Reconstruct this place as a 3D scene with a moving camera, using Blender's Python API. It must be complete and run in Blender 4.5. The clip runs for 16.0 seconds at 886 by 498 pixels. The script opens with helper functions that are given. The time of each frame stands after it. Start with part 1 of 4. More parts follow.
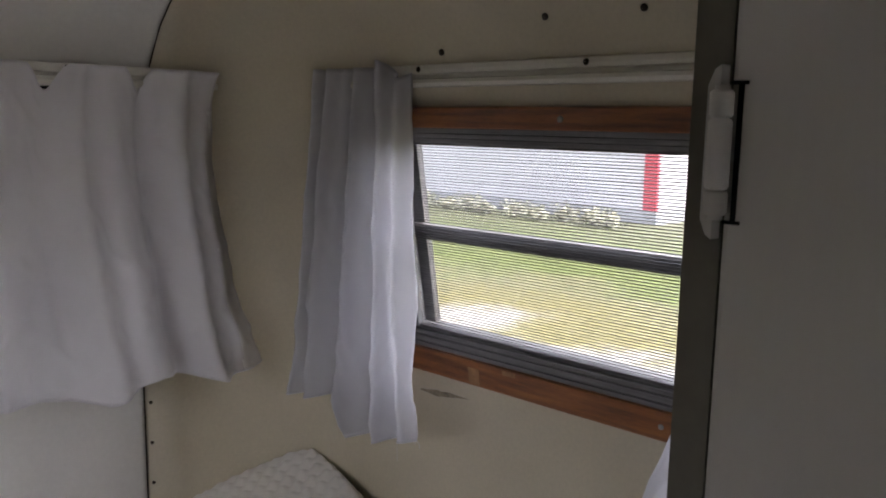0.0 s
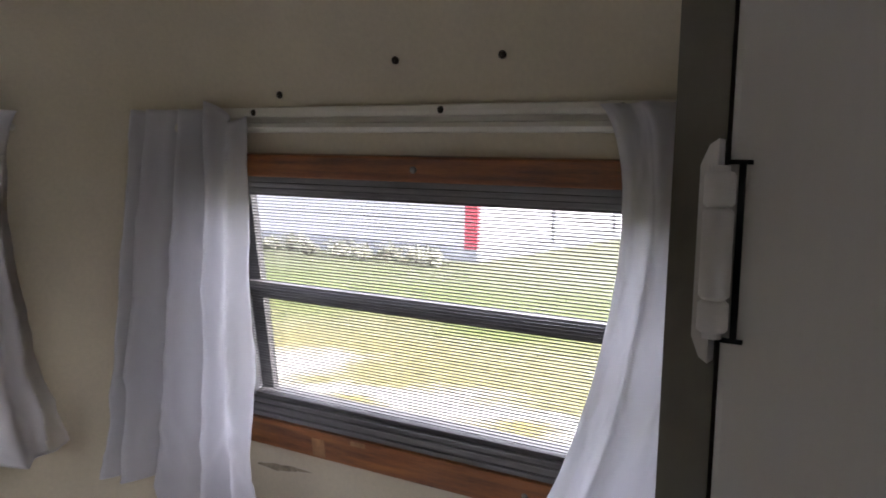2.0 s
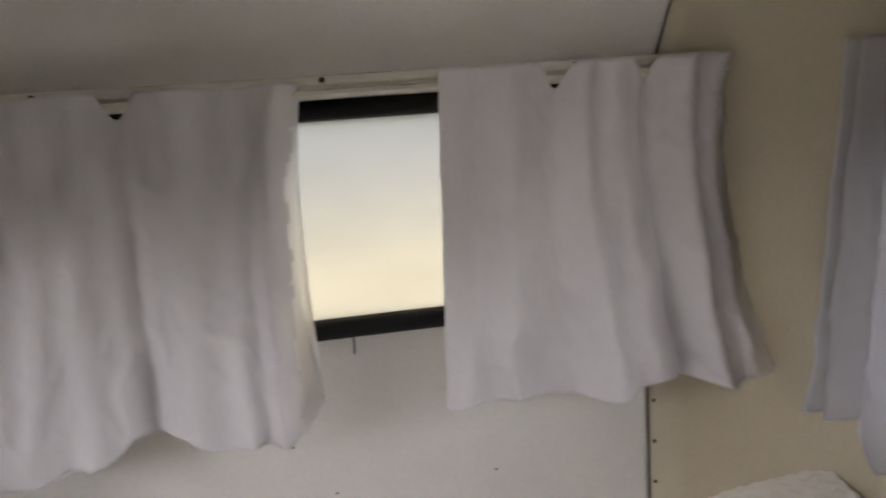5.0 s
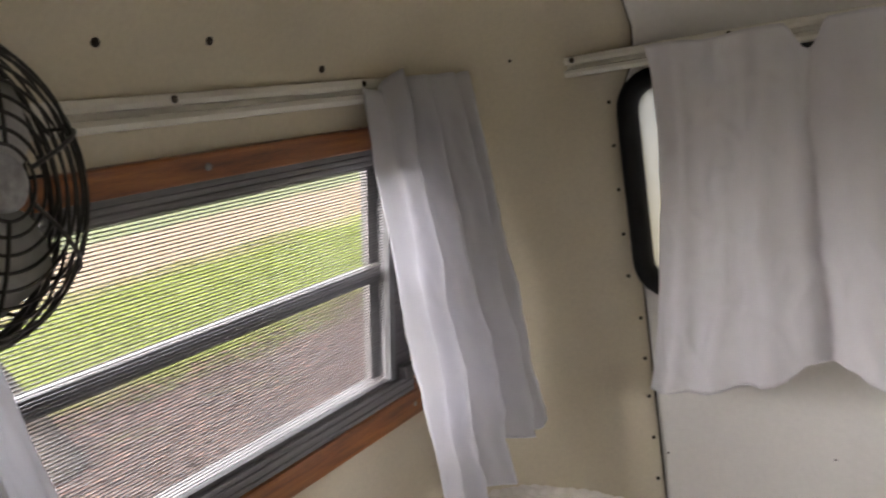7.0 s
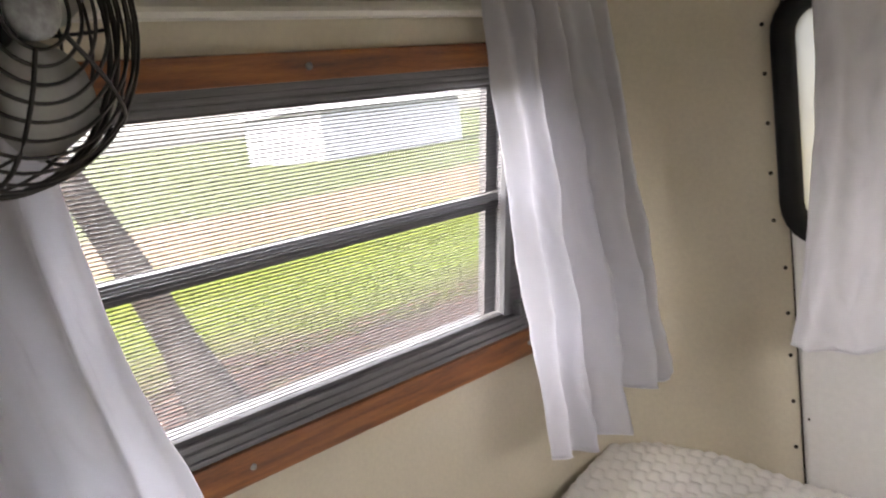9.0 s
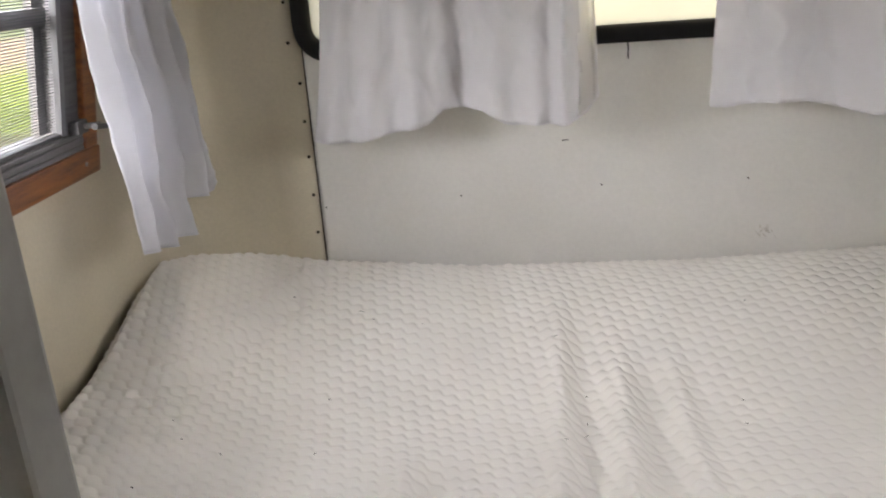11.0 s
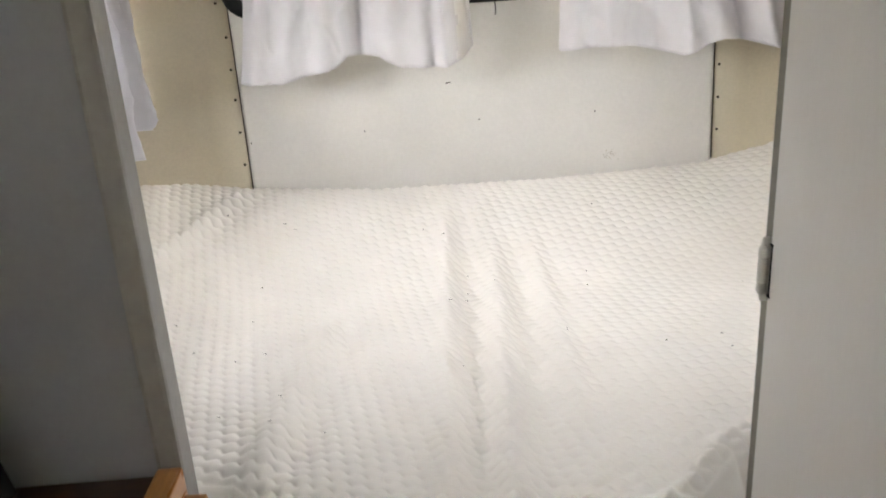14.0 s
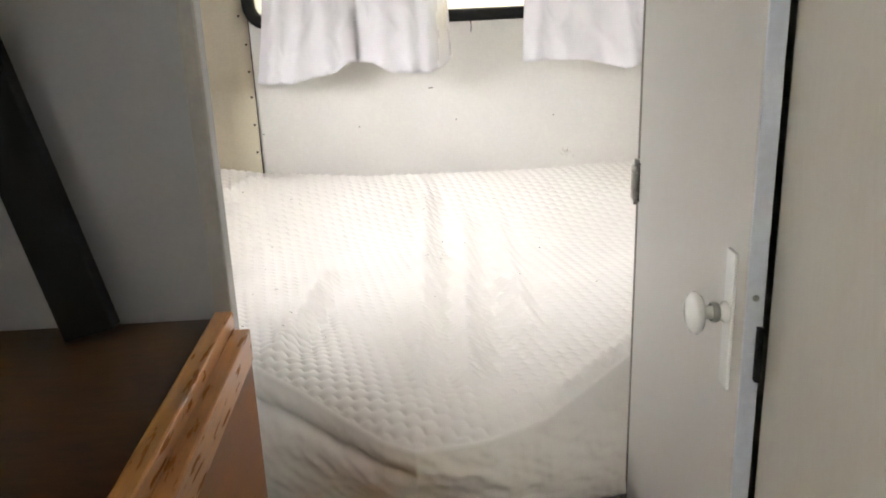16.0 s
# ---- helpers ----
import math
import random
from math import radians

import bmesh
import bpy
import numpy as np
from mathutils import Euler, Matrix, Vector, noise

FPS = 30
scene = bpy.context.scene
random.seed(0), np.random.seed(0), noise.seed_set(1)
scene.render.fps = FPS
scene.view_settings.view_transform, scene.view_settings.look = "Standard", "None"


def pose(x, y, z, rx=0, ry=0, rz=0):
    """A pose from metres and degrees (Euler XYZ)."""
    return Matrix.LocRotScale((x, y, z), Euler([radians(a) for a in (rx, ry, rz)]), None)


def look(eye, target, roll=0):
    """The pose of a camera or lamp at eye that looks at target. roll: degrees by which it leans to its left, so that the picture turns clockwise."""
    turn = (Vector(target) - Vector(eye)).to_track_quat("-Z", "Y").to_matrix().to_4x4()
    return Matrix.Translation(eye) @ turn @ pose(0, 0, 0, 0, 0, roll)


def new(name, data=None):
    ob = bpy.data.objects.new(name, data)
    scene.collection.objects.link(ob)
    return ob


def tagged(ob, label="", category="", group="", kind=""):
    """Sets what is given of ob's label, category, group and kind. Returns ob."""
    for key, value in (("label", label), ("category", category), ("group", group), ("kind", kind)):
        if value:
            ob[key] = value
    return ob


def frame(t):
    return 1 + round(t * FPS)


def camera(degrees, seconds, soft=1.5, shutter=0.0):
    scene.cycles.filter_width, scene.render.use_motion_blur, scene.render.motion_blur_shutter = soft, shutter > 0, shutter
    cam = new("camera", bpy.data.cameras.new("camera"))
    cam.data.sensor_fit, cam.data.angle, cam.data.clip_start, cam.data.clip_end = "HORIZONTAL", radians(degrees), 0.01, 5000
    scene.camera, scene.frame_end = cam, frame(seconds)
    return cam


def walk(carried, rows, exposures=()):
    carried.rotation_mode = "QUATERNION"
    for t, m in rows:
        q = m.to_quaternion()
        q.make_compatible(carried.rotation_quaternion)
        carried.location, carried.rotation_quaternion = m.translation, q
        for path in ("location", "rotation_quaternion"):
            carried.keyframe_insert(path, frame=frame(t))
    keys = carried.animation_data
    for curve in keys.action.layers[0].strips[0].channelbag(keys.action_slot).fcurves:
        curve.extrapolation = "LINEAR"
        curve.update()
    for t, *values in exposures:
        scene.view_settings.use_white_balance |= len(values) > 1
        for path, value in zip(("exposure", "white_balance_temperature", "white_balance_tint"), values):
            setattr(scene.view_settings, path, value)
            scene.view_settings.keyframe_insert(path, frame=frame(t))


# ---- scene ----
cam = camera(55.0, 16.0, soft=1.8, shutter=0.3)
PATH = [
    (0, (-0.162, -1.557, 1.659), (1.268, -0.19, 1.363), 0.8),
    (0.5, (-0.162, -1.55, 1.671), (1.304, -0.212, 1.427), 0.7),
    (1, (-0.161, -1.537, 1.674), (1.317, -0.209, 1.439), 0.5),
    (1.5, (-0.154, -1.503, 1.68), (1.37, -0.23, 1.441), -0.4),
    (2, (-0.099, -1.456, 1.675), (1.593, -0.408, 1.475), 1.3),
    (2.5, (-0.081, -1.441, 1.677), (1.633, -0.432, 1.47), -0.3),
    (3, (-0.135, -1.44, 1.685), (1.394, -0.169, 1.473), -2.3),
    (3.2, (-0.146, -1.443, 1.684), (1.32, -0.099, 1.475), -1.8),
    (5.3, (-0.085, -1.467, 1.711), (0.081, 0.496, 1.366), -5.1),
    (5.5, (-0.083, -1.474, 1.702), (-0.086, 0.499, 1.376), -5.7),
    (6, (-0.063, -1.484, 1.701), (-0.482, 0.448, 1.393), -6.5),
    (6.5, (-0.048, -1.496, 1.692), (-0.846, 0.311, 1.379), -7.5),
    (7, (-0.051, -1.503, 1.685), (-1.142, 0.144, 1.371), -8.3),
    (7.5, (-0.048, -1.498, 1.68), (-1.314, 0.02, 1.376), -8.7),
    (8, (-0.05, -1.434, 1.659), (-1.436, -0.02, 1.374), -5.9),
    (8.2, (-0.022, -1.389, 1.641), (-1.528, -0.097, 1.392), -6.9),
    (10.3, (-0.149, -1.645, 1.537), (-0.753, 0.179, 0.982), -5.5),
    (10.5, (-0.191, -1.701, 1.525), (-0.605, 0.168, 0.947), -4.8),
    (11, (-0.188, -1.763, 1.475), (-0.361, 0.122, 0.83), -4.2),
    (11.5, (-0.19, -1.814, 1.481), (-0.232, 0.053, 0.764), -3.5),
    (12, (-0.181, -1.845, 1.469), (-0.148, 0.003, 0.704), -3.6),
    (12.5, (-0.17, -1.882, 1.453), (-0.115, -0.048, 0.657), -3.6),
    (13, (-0.162, -1.964, 1.463), (-0.122, -0.109, 0.7155), -5.1),
    (13.5, (-0.159, -2.090, 1.457), (-0.142, -0.203, 0.7945), -6.55),
    (14, (-0.157, -2.197, 1.421), (-0.126, -0.3105, 0.7575), -4.1),
    (14.5, (-0.15, -2.32, 1.398), (-0.102, -0.428, 0.752), -2.8),
    (15, (-0.181, -2.475, 1.391), (-0.114, -0.572, 0.781), -1.3),
    (15.5, (-0.16, -2.571, 1.383), (-0.116, -0.657, 0.805), -1.1),
    (16, (-0.154, -2.639, 1.374), (-0.087, -0.725, 0.797), -2.6),
]
EXPOSURES = [(0, 1.75, 6450, 21), (1.5, 2.0, 6350, 22), (3, 2.15, 6350, 24), (5.5, 2.35, 6900, 20), (7, 2.55, 6950, 20), (8, 3.1, 6950, 22), (10.5, 2.62, 6800, 17), (12, 2.88, 6800, 16), (13.5, 3.15, 6850, 15), (14.5, 3.45, 6850, 15), (16, 3.6, 6850, 15)]
walk(cam, [(t, look(eye, target, roll)) for t, eye, target, roll in PATH], EXPOSURES)
SKY, SUN = 0.5, 0.5
END_W, SIDE_W = 2.4, 8.2

# ---- light ----
world = bpy.data.worlds.new("sky")
scene.world = world
world.use_nodes = True
wn = world.node_tree.nodes
sky = wn.new("ShaderNodeTexSky")
sky.sky_type = "NISHITA"
sky.sun_disc = False
sky.sun_elevation, sky.sun_rotation = radians(56), radians(180)
sky.air_density, sky.dust_density = 1.0, 4.0
wn["Background"].inputs["Strength"].default_value = SKY
haze = wn.new("ShaderNodeHueSaturation")
haze.inputs["Saturation"].default_value = 0.35
world.node_tree.links.new(sky.outputs["Color"], haze.inputs["Color"])
world.node_tree.links.new(haze.outputs["Color"], wn["Background"].inputs["Color"])


def window_light(name, at, target, wide, high, watts, color=(1, 1, 1)):
    d = bpy.data.lights.new(name, "AREA")
    d.shape, d.size, d.size_y, d.energy, d.color = "RECTANGLE", wide, high, watts, color
    lamp = new(name, d)
    lamp.matrix_world = look(at, target)


window_light("sky_at_end_window", (0, 0.27, 1.66), (0, -1, 1.50), 1.2, 0.18, END_W * 0.3, (0.74, 0.90, 1.0))
window_light("field_at_end_window", (0, 0.22, 1.36), (0, -1, 1.45), 1.2, 0.18, END_W * 0.7, (1.0, 0.84, 0.42))
for s in (-1, 1):
    # The open sky high over each side window.
    window_light("sky_at_side_window", (s * 1.75, -1.0, 1.95), (s * 0.2, -0.85, 1.25), 1.3, 0.8, SIDE_W, (0.96, 0.98, 1.0))
sun_data = bpy.data.lights.new("sun", "SUN")
sun_data.energy, sun_data.angle, sun_data.color = SUN, radians(20), (1.0, 0.95, 0.88)
sun = new("sun", sun_data)
sun.matrix_world = look((0, 0, 6), (0, 0.66, 5.0))


# ---- materials ----
def material(name, color, rough=0.6, metal=0.0, vary=0.12, scale=6.0, grain=60.0, bump=0.15, stretch=(1, 1, 1), dark=None, spec=0.5):
    """Paint, wood or metal with broad stains, fine grain and relief in real-world size."""
    m = bpy.data.materials.new(name)
    m.use_nodes = True
    nt, link = m.node_tree, m.node_tree.links.new
    bsdf = nt.nodes["Principled BSDF"]
    co = nt.nodes.new("ShaderNodeTexCoord")
    mp = nt.nodes.new("ShaderNodeMapping")
    mp.inputs["Scale"].default_value = stretch
    link(co.outputs["Object"], mp.inputs["Vector"])
    big, fine = nt.nodes.new("ShaderNodeTexNoise"), nt.nodes.new("ShaderNodeTexNoise")
    big.inputs["Scale"].default_value, big.inputs["Detail"].default_value = scale, 5
    fine.inputs["Scale"].default_value, fine.inputs["Detail"].default_value = grain, 4
    link(mp.outputs["Vector"], big.inputs["Vector"])
    link(mp.outputs["Vector"], fine.inputs["Vector"])
    add = nt.nodes.new("ShaderNodeMath")
    add.operation = "MULTIPLY_ADD"
    link(fine.outputs["Fac"], add.inputs[0])
    add.inputs[1].default_value = 0.4
    link(big.outputs["Fac"], add.inputs[2])
    ramp = nt.nodes.new("ShaderNodeValToRGB")
    ramp.color_ramp.elements[0].position, ramp.color_ramp.elements[1].position = 0.45, 0.95
    low = dark or tuple(c * (1 - 2 * vary) for c in color)
    ramp.color_ramp.elements[0].color = (*low, 1)
    ramp.color_ramp.elements[1].color = (*[min(1, c * (1 + 0.4 * vary)) for c in color], 1)
    link(add.outputs[0], ramp.inputs["Fac"])
    link(ramp.outputs["Color"], bsdf.inputs["Base Color"])
    rr = nt.nodes.new("ShaderNodeMapRange")
    rr.inputs["To Min"].default_value, rr.inputs["To Max"].default_value = max(0.03, rough - 0.12), min(1, rough + 0.12)
    link(big.outputs["Fac"], rr.inputs["Value"])
    link(rr.outputs["Result"], bsdf.inputs["Roughness"])
    bsdf.inputs["Metallic"].default_value = metal
    bsdf.inputs["Specular IOR Level"].default_value = spec
    bp = nt.nodes.new("ShaderNodeBump")
    bp.inputs["Strength"].default_value, bp.inputs["Distance"].default_value = bump, 0.002
    link(add.outputs[0], bp.inputs["Height"])
    link(bp.outputs["Normal"], bsdf.inputs["Normal"])
    return m


def cloth(name, color, through_light, weave=900.0):
    """Woven cotton that lets part of the light through."""
    m = material(name, color, 0.9, 0, 0.05, 4.0, weave, 0.25, spec=0.1)
    nt, link = m.node_tree, m.node_tree.links.new
    bsdf, out = nt.nodes["Principled BSDF"], nt.nodes["Material Output"]
    tr, mix = nt.nodes.new("ShaderNodeBsdfTranslucent"), nt.nodes.new("ShaderNodeMixShader")
    tr.inputs["Color"].default_value = (*color, 1)
    mix.inputs[0].default_value = through_light
    link(bsdf.outputs[0], mix.inputs[1])
    link(tr.outputs[0], mix.inputs[2])
    link(mix.outputs[0], out.inputs["Surface"])
    return m


def pane_glass(name):
    m = bpy.data.materials.new(name)
    m.use_nodes = True
    nt, link = m.node_tree, m.node_tree.links.new
    nt.nodes.remove(nt.nodes["Principled BSDF"])
    tr, gl, mix = (nt.nodes.new(k) for k in ("ShaderNodeBsdfTransparent", "ShaderNodeBsdfGlossy", "ShaderNodeMixShader"))
    mix.inputs[0].default_value = 0.04
    tr.inputs["Color"].default_value = (0.90, 0.92, 0.91, 1)
    gl.inputs["Roughness"].default_value = 0.02
    link(tr.outputs[0], mix.inputs[1])
    link(gl.outputs[0], mix.inputs[2])
    link(mix.outputs[0], nt.nodes["Material Output"].inputs["Surface"])
    return m


def frosted(name, k=1.0):
    """Milky acrylic: scatters most of the daylight, with faint streaks."""
    m = bpy.data.materials.new(name)
    m.use_nodes = True
    nt, link = m.node_tree, m.node_tree.links.new
    nt.nodes.remove(nt.nodes["Principled BSDF"])
    tr, nz, rp = (nt.nodes.new(n) for n in ("ShaderNodeBsdfTranslucent", "ShaderNodeTexNoise", "ShaderNodeValToRGB"))
    nz.inputs["Scale"].default_value = 5
    rp.color_ramp.elements[0].color, rp.color_ramp.elements[1].color = (0.29 * k, 0.295 * k, 0.29 * k, 1), (0.35 * k, 0.355 * k, 0.345 * k, 1)
    link(nz.outputs["Fac"], rp.inputs["Fac"])
    link(rp.outputs["Color"], tr.inputs["Color"])
    link(tr.outputs[0], nt.nodes["Material Output"].inputs["Surface"])
    return m


CREAM = material("cream_paint", (0.67, 0.60, 0.455), 0.5, 0, 0.08, 3.0, 140, 0.12)
WHITE = material("white_panel_paint", (0.78, 0.76, 0.72), 0.45, 0, 0.06, 3.0, 110, 0.35)
# Darker than the partition's own grey-white: its shade by the counter is included.
GREYP = material("shaded_grey_paint", (0.27, 0.28, 0.29), 0.5, 0, 0.06, 4.0, 120, 0.12)
DOORP = material("door_paint", (0.53, 0.508, 0.47), 0.42, 0, 0.03, 2.0, 40, 0.2, (5, 5, 0.8))
WARD = material("wardrobe_paint", (0.47, 0.445, 0.385), 0.45, 0, 0.05, 2.0, 40, 0.2, (5, 5, 0.8))
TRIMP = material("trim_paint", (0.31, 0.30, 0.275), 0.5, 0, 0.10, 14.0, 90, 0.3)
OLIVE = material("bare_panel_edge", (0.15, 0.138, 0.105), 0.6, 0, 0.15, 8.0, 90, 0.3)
RAILP = material("rail_paint", (0.80, 0.77, 0.69), 0.4, 0, 0.05, 8.0, 120, 0.2)
FRAMEW = material("varnished_frame_wood", (0.36, 0.13, 0.035), 0.35, 0, 0.3, 5.0, 60, 0.3, (18, 1.2, 18), dark=(0.09, 0.028, 0.010))
PALEW = material("worn_varnish", (0.42, 0.22, 0.10), 0.55, 0, 0.35, 30.0, 90, 0.3)
PINE = material("pine_edging", (0.48, 0.225, 0.075), 0.3, 0, 0.3, 5.0, 50, 0.3, (20, 2.5, 20), dark=(0.32, 0.13, 0.04))
WALNUT = material("dark_counter_wood", (0.085, 0.036, 0.014), 0.35, 0, 0.35, 6.0, 60, 0.2, (3, 10, 3))
CABW = material("cabinet_wood", (0.30, 0.12, 0.045), 0.45, 0, 0.25, 5.0, 60, 0.25, (12, 1.5, 3))
ALU = material("aged_aluminium", (0.22, 0.215, 0.22), 0.5, 0.35, 0.25, 10.0, 90, 0.3, (14, 0.7, 14))
ALUL = material("bright_aluminium", (0.17, 0.17, 0.175), 0.45, 0.4, 0.15, 10.0, 90, 0.2, (14, 14, 0.7))
ALUD = material("weathered_mullion", (0.13, 0.125, 0.125), 0.55, 0.3, 0.3, 12.0, 100, 0.4, (14, 1, 14))
WIRE = material("screen_wire", (0.085, 0.085, 0.09), 0.5, 0.4, 0.1, 30, 200, 0.0)
RUBBER = material("black_rubber", (0.007, 0.007, 0.008), 0.6, 0, 0.2, 20, 200, 0.1, spec=0.25)
BLACK = material("black_paint", (0.008, 0.009, 0.010), 0.65, 0, 0.3, 8, 90, 0.3, spec=0.2)
STEEL = material("worn_steel", (0.42, 0.42, 0.41), 0.35, 0.9, 0.2, 20, 150, 0.2)
SCREW = material("dark_screw", (0.050, 0.036, 0.024), 0.5, 0.6, 0.2, 60, 300, 0.1)
CAGE = material("fan_wire", (0.065, 0.060, 0.055), 0.45, 0.6, 0.2, 30, 200, 0.1)
MOTOR = material("fan_motor_grey", (0.60, 0.60, 0.58), 0.4, 0.35, 0.15, 20, 120, 0.1)
EDGEP = material("worn_edge_paint", (0.58, 0.62, 0.68), 0.35, 0, 0.08, 12, 150, 0.2)
SMEAR = material("dried_smear", (0.44, 0.37, 0.26), 0.8, 0, 0.3, 60, 200, 0.2)
BADGE = material("dull_badge_grey", (0.40, 0.40, 0.40), 0.5, 0.3, 0.3, 40, 160, 0.3)
PORCEL = material("white_porcelain", (0.80, 0.80, 0.77), 0.12, 0, 0.03, 20, 200, 0.02)
CURTAIN = cloth("white_cotton", (0.82, 0.82, 0.85), 0.58)
# Brighter copy of the cotton that imitates light caught along a curtain's edge.
LIT_EDGE = cloth("lit_cotton_edge", (0.93, 0.92, 0.93), 0.94)
LINED = cloth("lined_white_cotton", (0.80, 0.78, 0.80), 0.05)
TICKING = material("quilted_ticking", (0.87, 0.84, 0.79), 0.85, 0, 0.03, 5, 500, 0.3, spec=0.1)
GLASS = pane_glass("window_glass")
MILK = frosted("milky_acrylic", 0.92)
# For the added pane: tinted up to slightly over full transmission to brighten the room.
HAZY = frosted("thin_milky_acrylic", 3.3)
FLOORV = material("vinyl_floor", (0.22, 0.17, 0.12), 0.5, 0, 0.2, 6, 80, 0.1)
OUTER = material("outer_skin", (0.62, 0.62, 0.60), 0.35, 0.4, 0.08, 4, 80, 0.05)
SIDING = material("white_siding", (0.44, 0.44, 0.46), 0.6, 0, 0.05, 1, 20, 0.1)
FOUND = material("grey_foundation", (0.30, 0.31, 0.33), 0.8, 0, 0.2, 2, 30, 0.3)
RED = material("red_paint", (0.38, 0.05, 0.07), 0.5, 0, 0.15, 4, 40, 0.1)
BARK = material("bark", (0.055, 0.047, 0.042), 0.9, 0, 0.4, 8, 30, 0.8, (1, 1, 0.2), spec=0.05)
PALELEAF = material("pale_leaf", (0.36, 0.36, 0.27), 0.7, 0, 0.35, 6, 40, 0.2)
LITTER = material("leaf_litter_leaf", (0.072, 0.043, 0.034), 0.8, 0, 0.5, 10, 60, 0.3, spec=0.1)
GRASS = material("grass_blade", (0.105, 0.125, 0.062), 0.7, 0, 0.4, 0.9, 30, 0.2, dark=(0.06, 0.072, 0.035), spec=0.08)


def ground_material():
    """Leaf-strewn earth by the trailer, lawn, then a dry strip; grass with bare patches on the other side."""
    m = material("lawn_ground", (0.15, 0.17, 0.05), 0.95, 0, 0.3, 1.5, 25, 0.6, spec=0.05)
    nt, link = m.node_tree, m.node_tree.links.new
    bsdf = nt.nodes["Principled BSDF"]
    co, sep, nz, ma, mr, rp, nf, mix = (nt.nodes.new(k) for k in ("ShaderNodeTexCoord", "ShaderNodeSeparateXYZ", "ShaderNodeTexNoise", "ShaderNodeMath", "ShaderNodeMapRange", "ShaderNodeValToRGB", "ShaderNodeTexNoise", "ShaderNodeMixRGB"))
    link(co.outputs["Object"], sep.inputs[0])
    nz.inputs["Scale"].default_value, nz.inputs["Detail"].default_value = 0.7, 6
    link(co.outputs["Object"], nz.inputs["Vector"])
    ma.operation = "MULTIPLY_ADD"
    link(nz.outputs["Fac"], ma.inputs[0])
    ma.inputs[1].default_value = 5.0
    link(sep.outputs["X"], ma.inputs[2])
    mr.inputs["From Min"].default_value, mr.inputs["From Max"].default_value = -37.5, 22.5
    link(ma.outputs[0], mr.inputs["Value"])
    cr = rp.color_ramp
    stops = ((-37, (0.05, 0.06, 0.03)), (-20, (0.05, 0.06, 0.03)), (-18, (0.095, 0.073, 0.052)), (-12, (0.095, 0.073, 0.048)), (-10, (0.062, 0.078, 0.012)), (-6, (0.055, 0.07, 0.012)),
             (-4, (0.040, 0.029, 0.026)), (1, (0.040, 0.029, 0.026)), (4.2, (0.13, 0.135, 0.06)), (7.0, (0.17, 0.16, 0.06)), (8.3, (0.16, 0.14, 0.045)), (8.9, (0.27, 0.27, 0.25)), (9.3, (0.27, 0.27, 0.25)), (9.9, (0.15, 0.14, 0.06)), (11.6, (0.145, 0.145, 0.08)), (12.8, (0.10, 0.125, 0.045)), (18, (0.12, 0.13, 0.085)))
    while len(cr.elements) < len(stops):
        cr.elements.new(0.5)
    for e, (x, c) in zip(cr.elements, stops):
        e.position, e.color = (x + 37.5) / 60, (*c, 1)
    link(mr.outputs["Result"], rp.inputs["Fac"])
    nf.inputs["Scale"].default_value, nf.inputs["Detail"].default_value = 9, 6
    link(co.outputs["Object"], nf.inputs["Vector"])
    mix.blend_type = "MULTIPLY"
    mix.inputs[0].default_value = 0.7
    link(rp.outputs["Color"], mix.inputs[1])
    hs = nt.nodes.new("ShaderNodeValToRGB")
    hs.color_ramp.elements[0].position, hs.color_ramp.elements[1].position = 0.35, 0.65
    hs.color_ramp.elements[0].color, hs.color_ramp.elements[1].color = (0.45, 0.42, 0.42, 1), (1.25, 1.2, 1.15, 1)
    link(nf.outputs["Fac"], hs.inputs["Fac"])
    link(hs.outputs["Color"], mix.inputs[2])
    link(mix.outputs[0], bsdf.inputs["Base Color"])
    return m


GROUND = ground_material()


# ---- mesh helpers ----
def part(name, bm, mat, parent=None, label="", smooth=False):
    me = bpy.data.meshes.new(name)
    bm.normal_update()
    bm.to_mesh(me)
    bm.free()
    if smooth:
        me.polygons.foreach_set("use_smooth", [True] * len(me.polygons))
    me.materials.append(mat)
    ob = new(name, me)
    if parent:
        ob.parent = parent
    return tagged(ob, label)


def grid_mesh(name, verts, nu, nv, mats, parent=None, hole=None, pick=None, smooth=True, closed=False):
    """A sheet from an array of nv rows of nu points; hole(i, j) leaves a face out, pick(i, j) gives its material."""
    faces, idx = [], []
    for j in range(nv - 1):
        for i in range(nu - 1):
            if hole and hole(i, j):
                continue
            a = j * nu + i
            faces.append((a, a + 1, a + nu + 1, a + nu))
            idx.append(pick(i, j) if pick else 0)
    me = bpy.data.meshes.new(name)
    me.from_pydata([tuple(map(float, v)) for v in verts], [], faces)
    for m in mats:
        me.materials.append(m)
    me.polygons.foreach_set("material_index", idx)
    me.polygons.foreach_set("use_smooth", [smooth] * len(faces))
    ob = new(name, me)
    if parent:
        ob.parent = parent
    return ob


def solid(ob, thick, offset=1.0):
    md = ob.modifiers.new("thickness", "SOLIDIFY")
    md.thickness, md.offset = thick, offset
    return ob


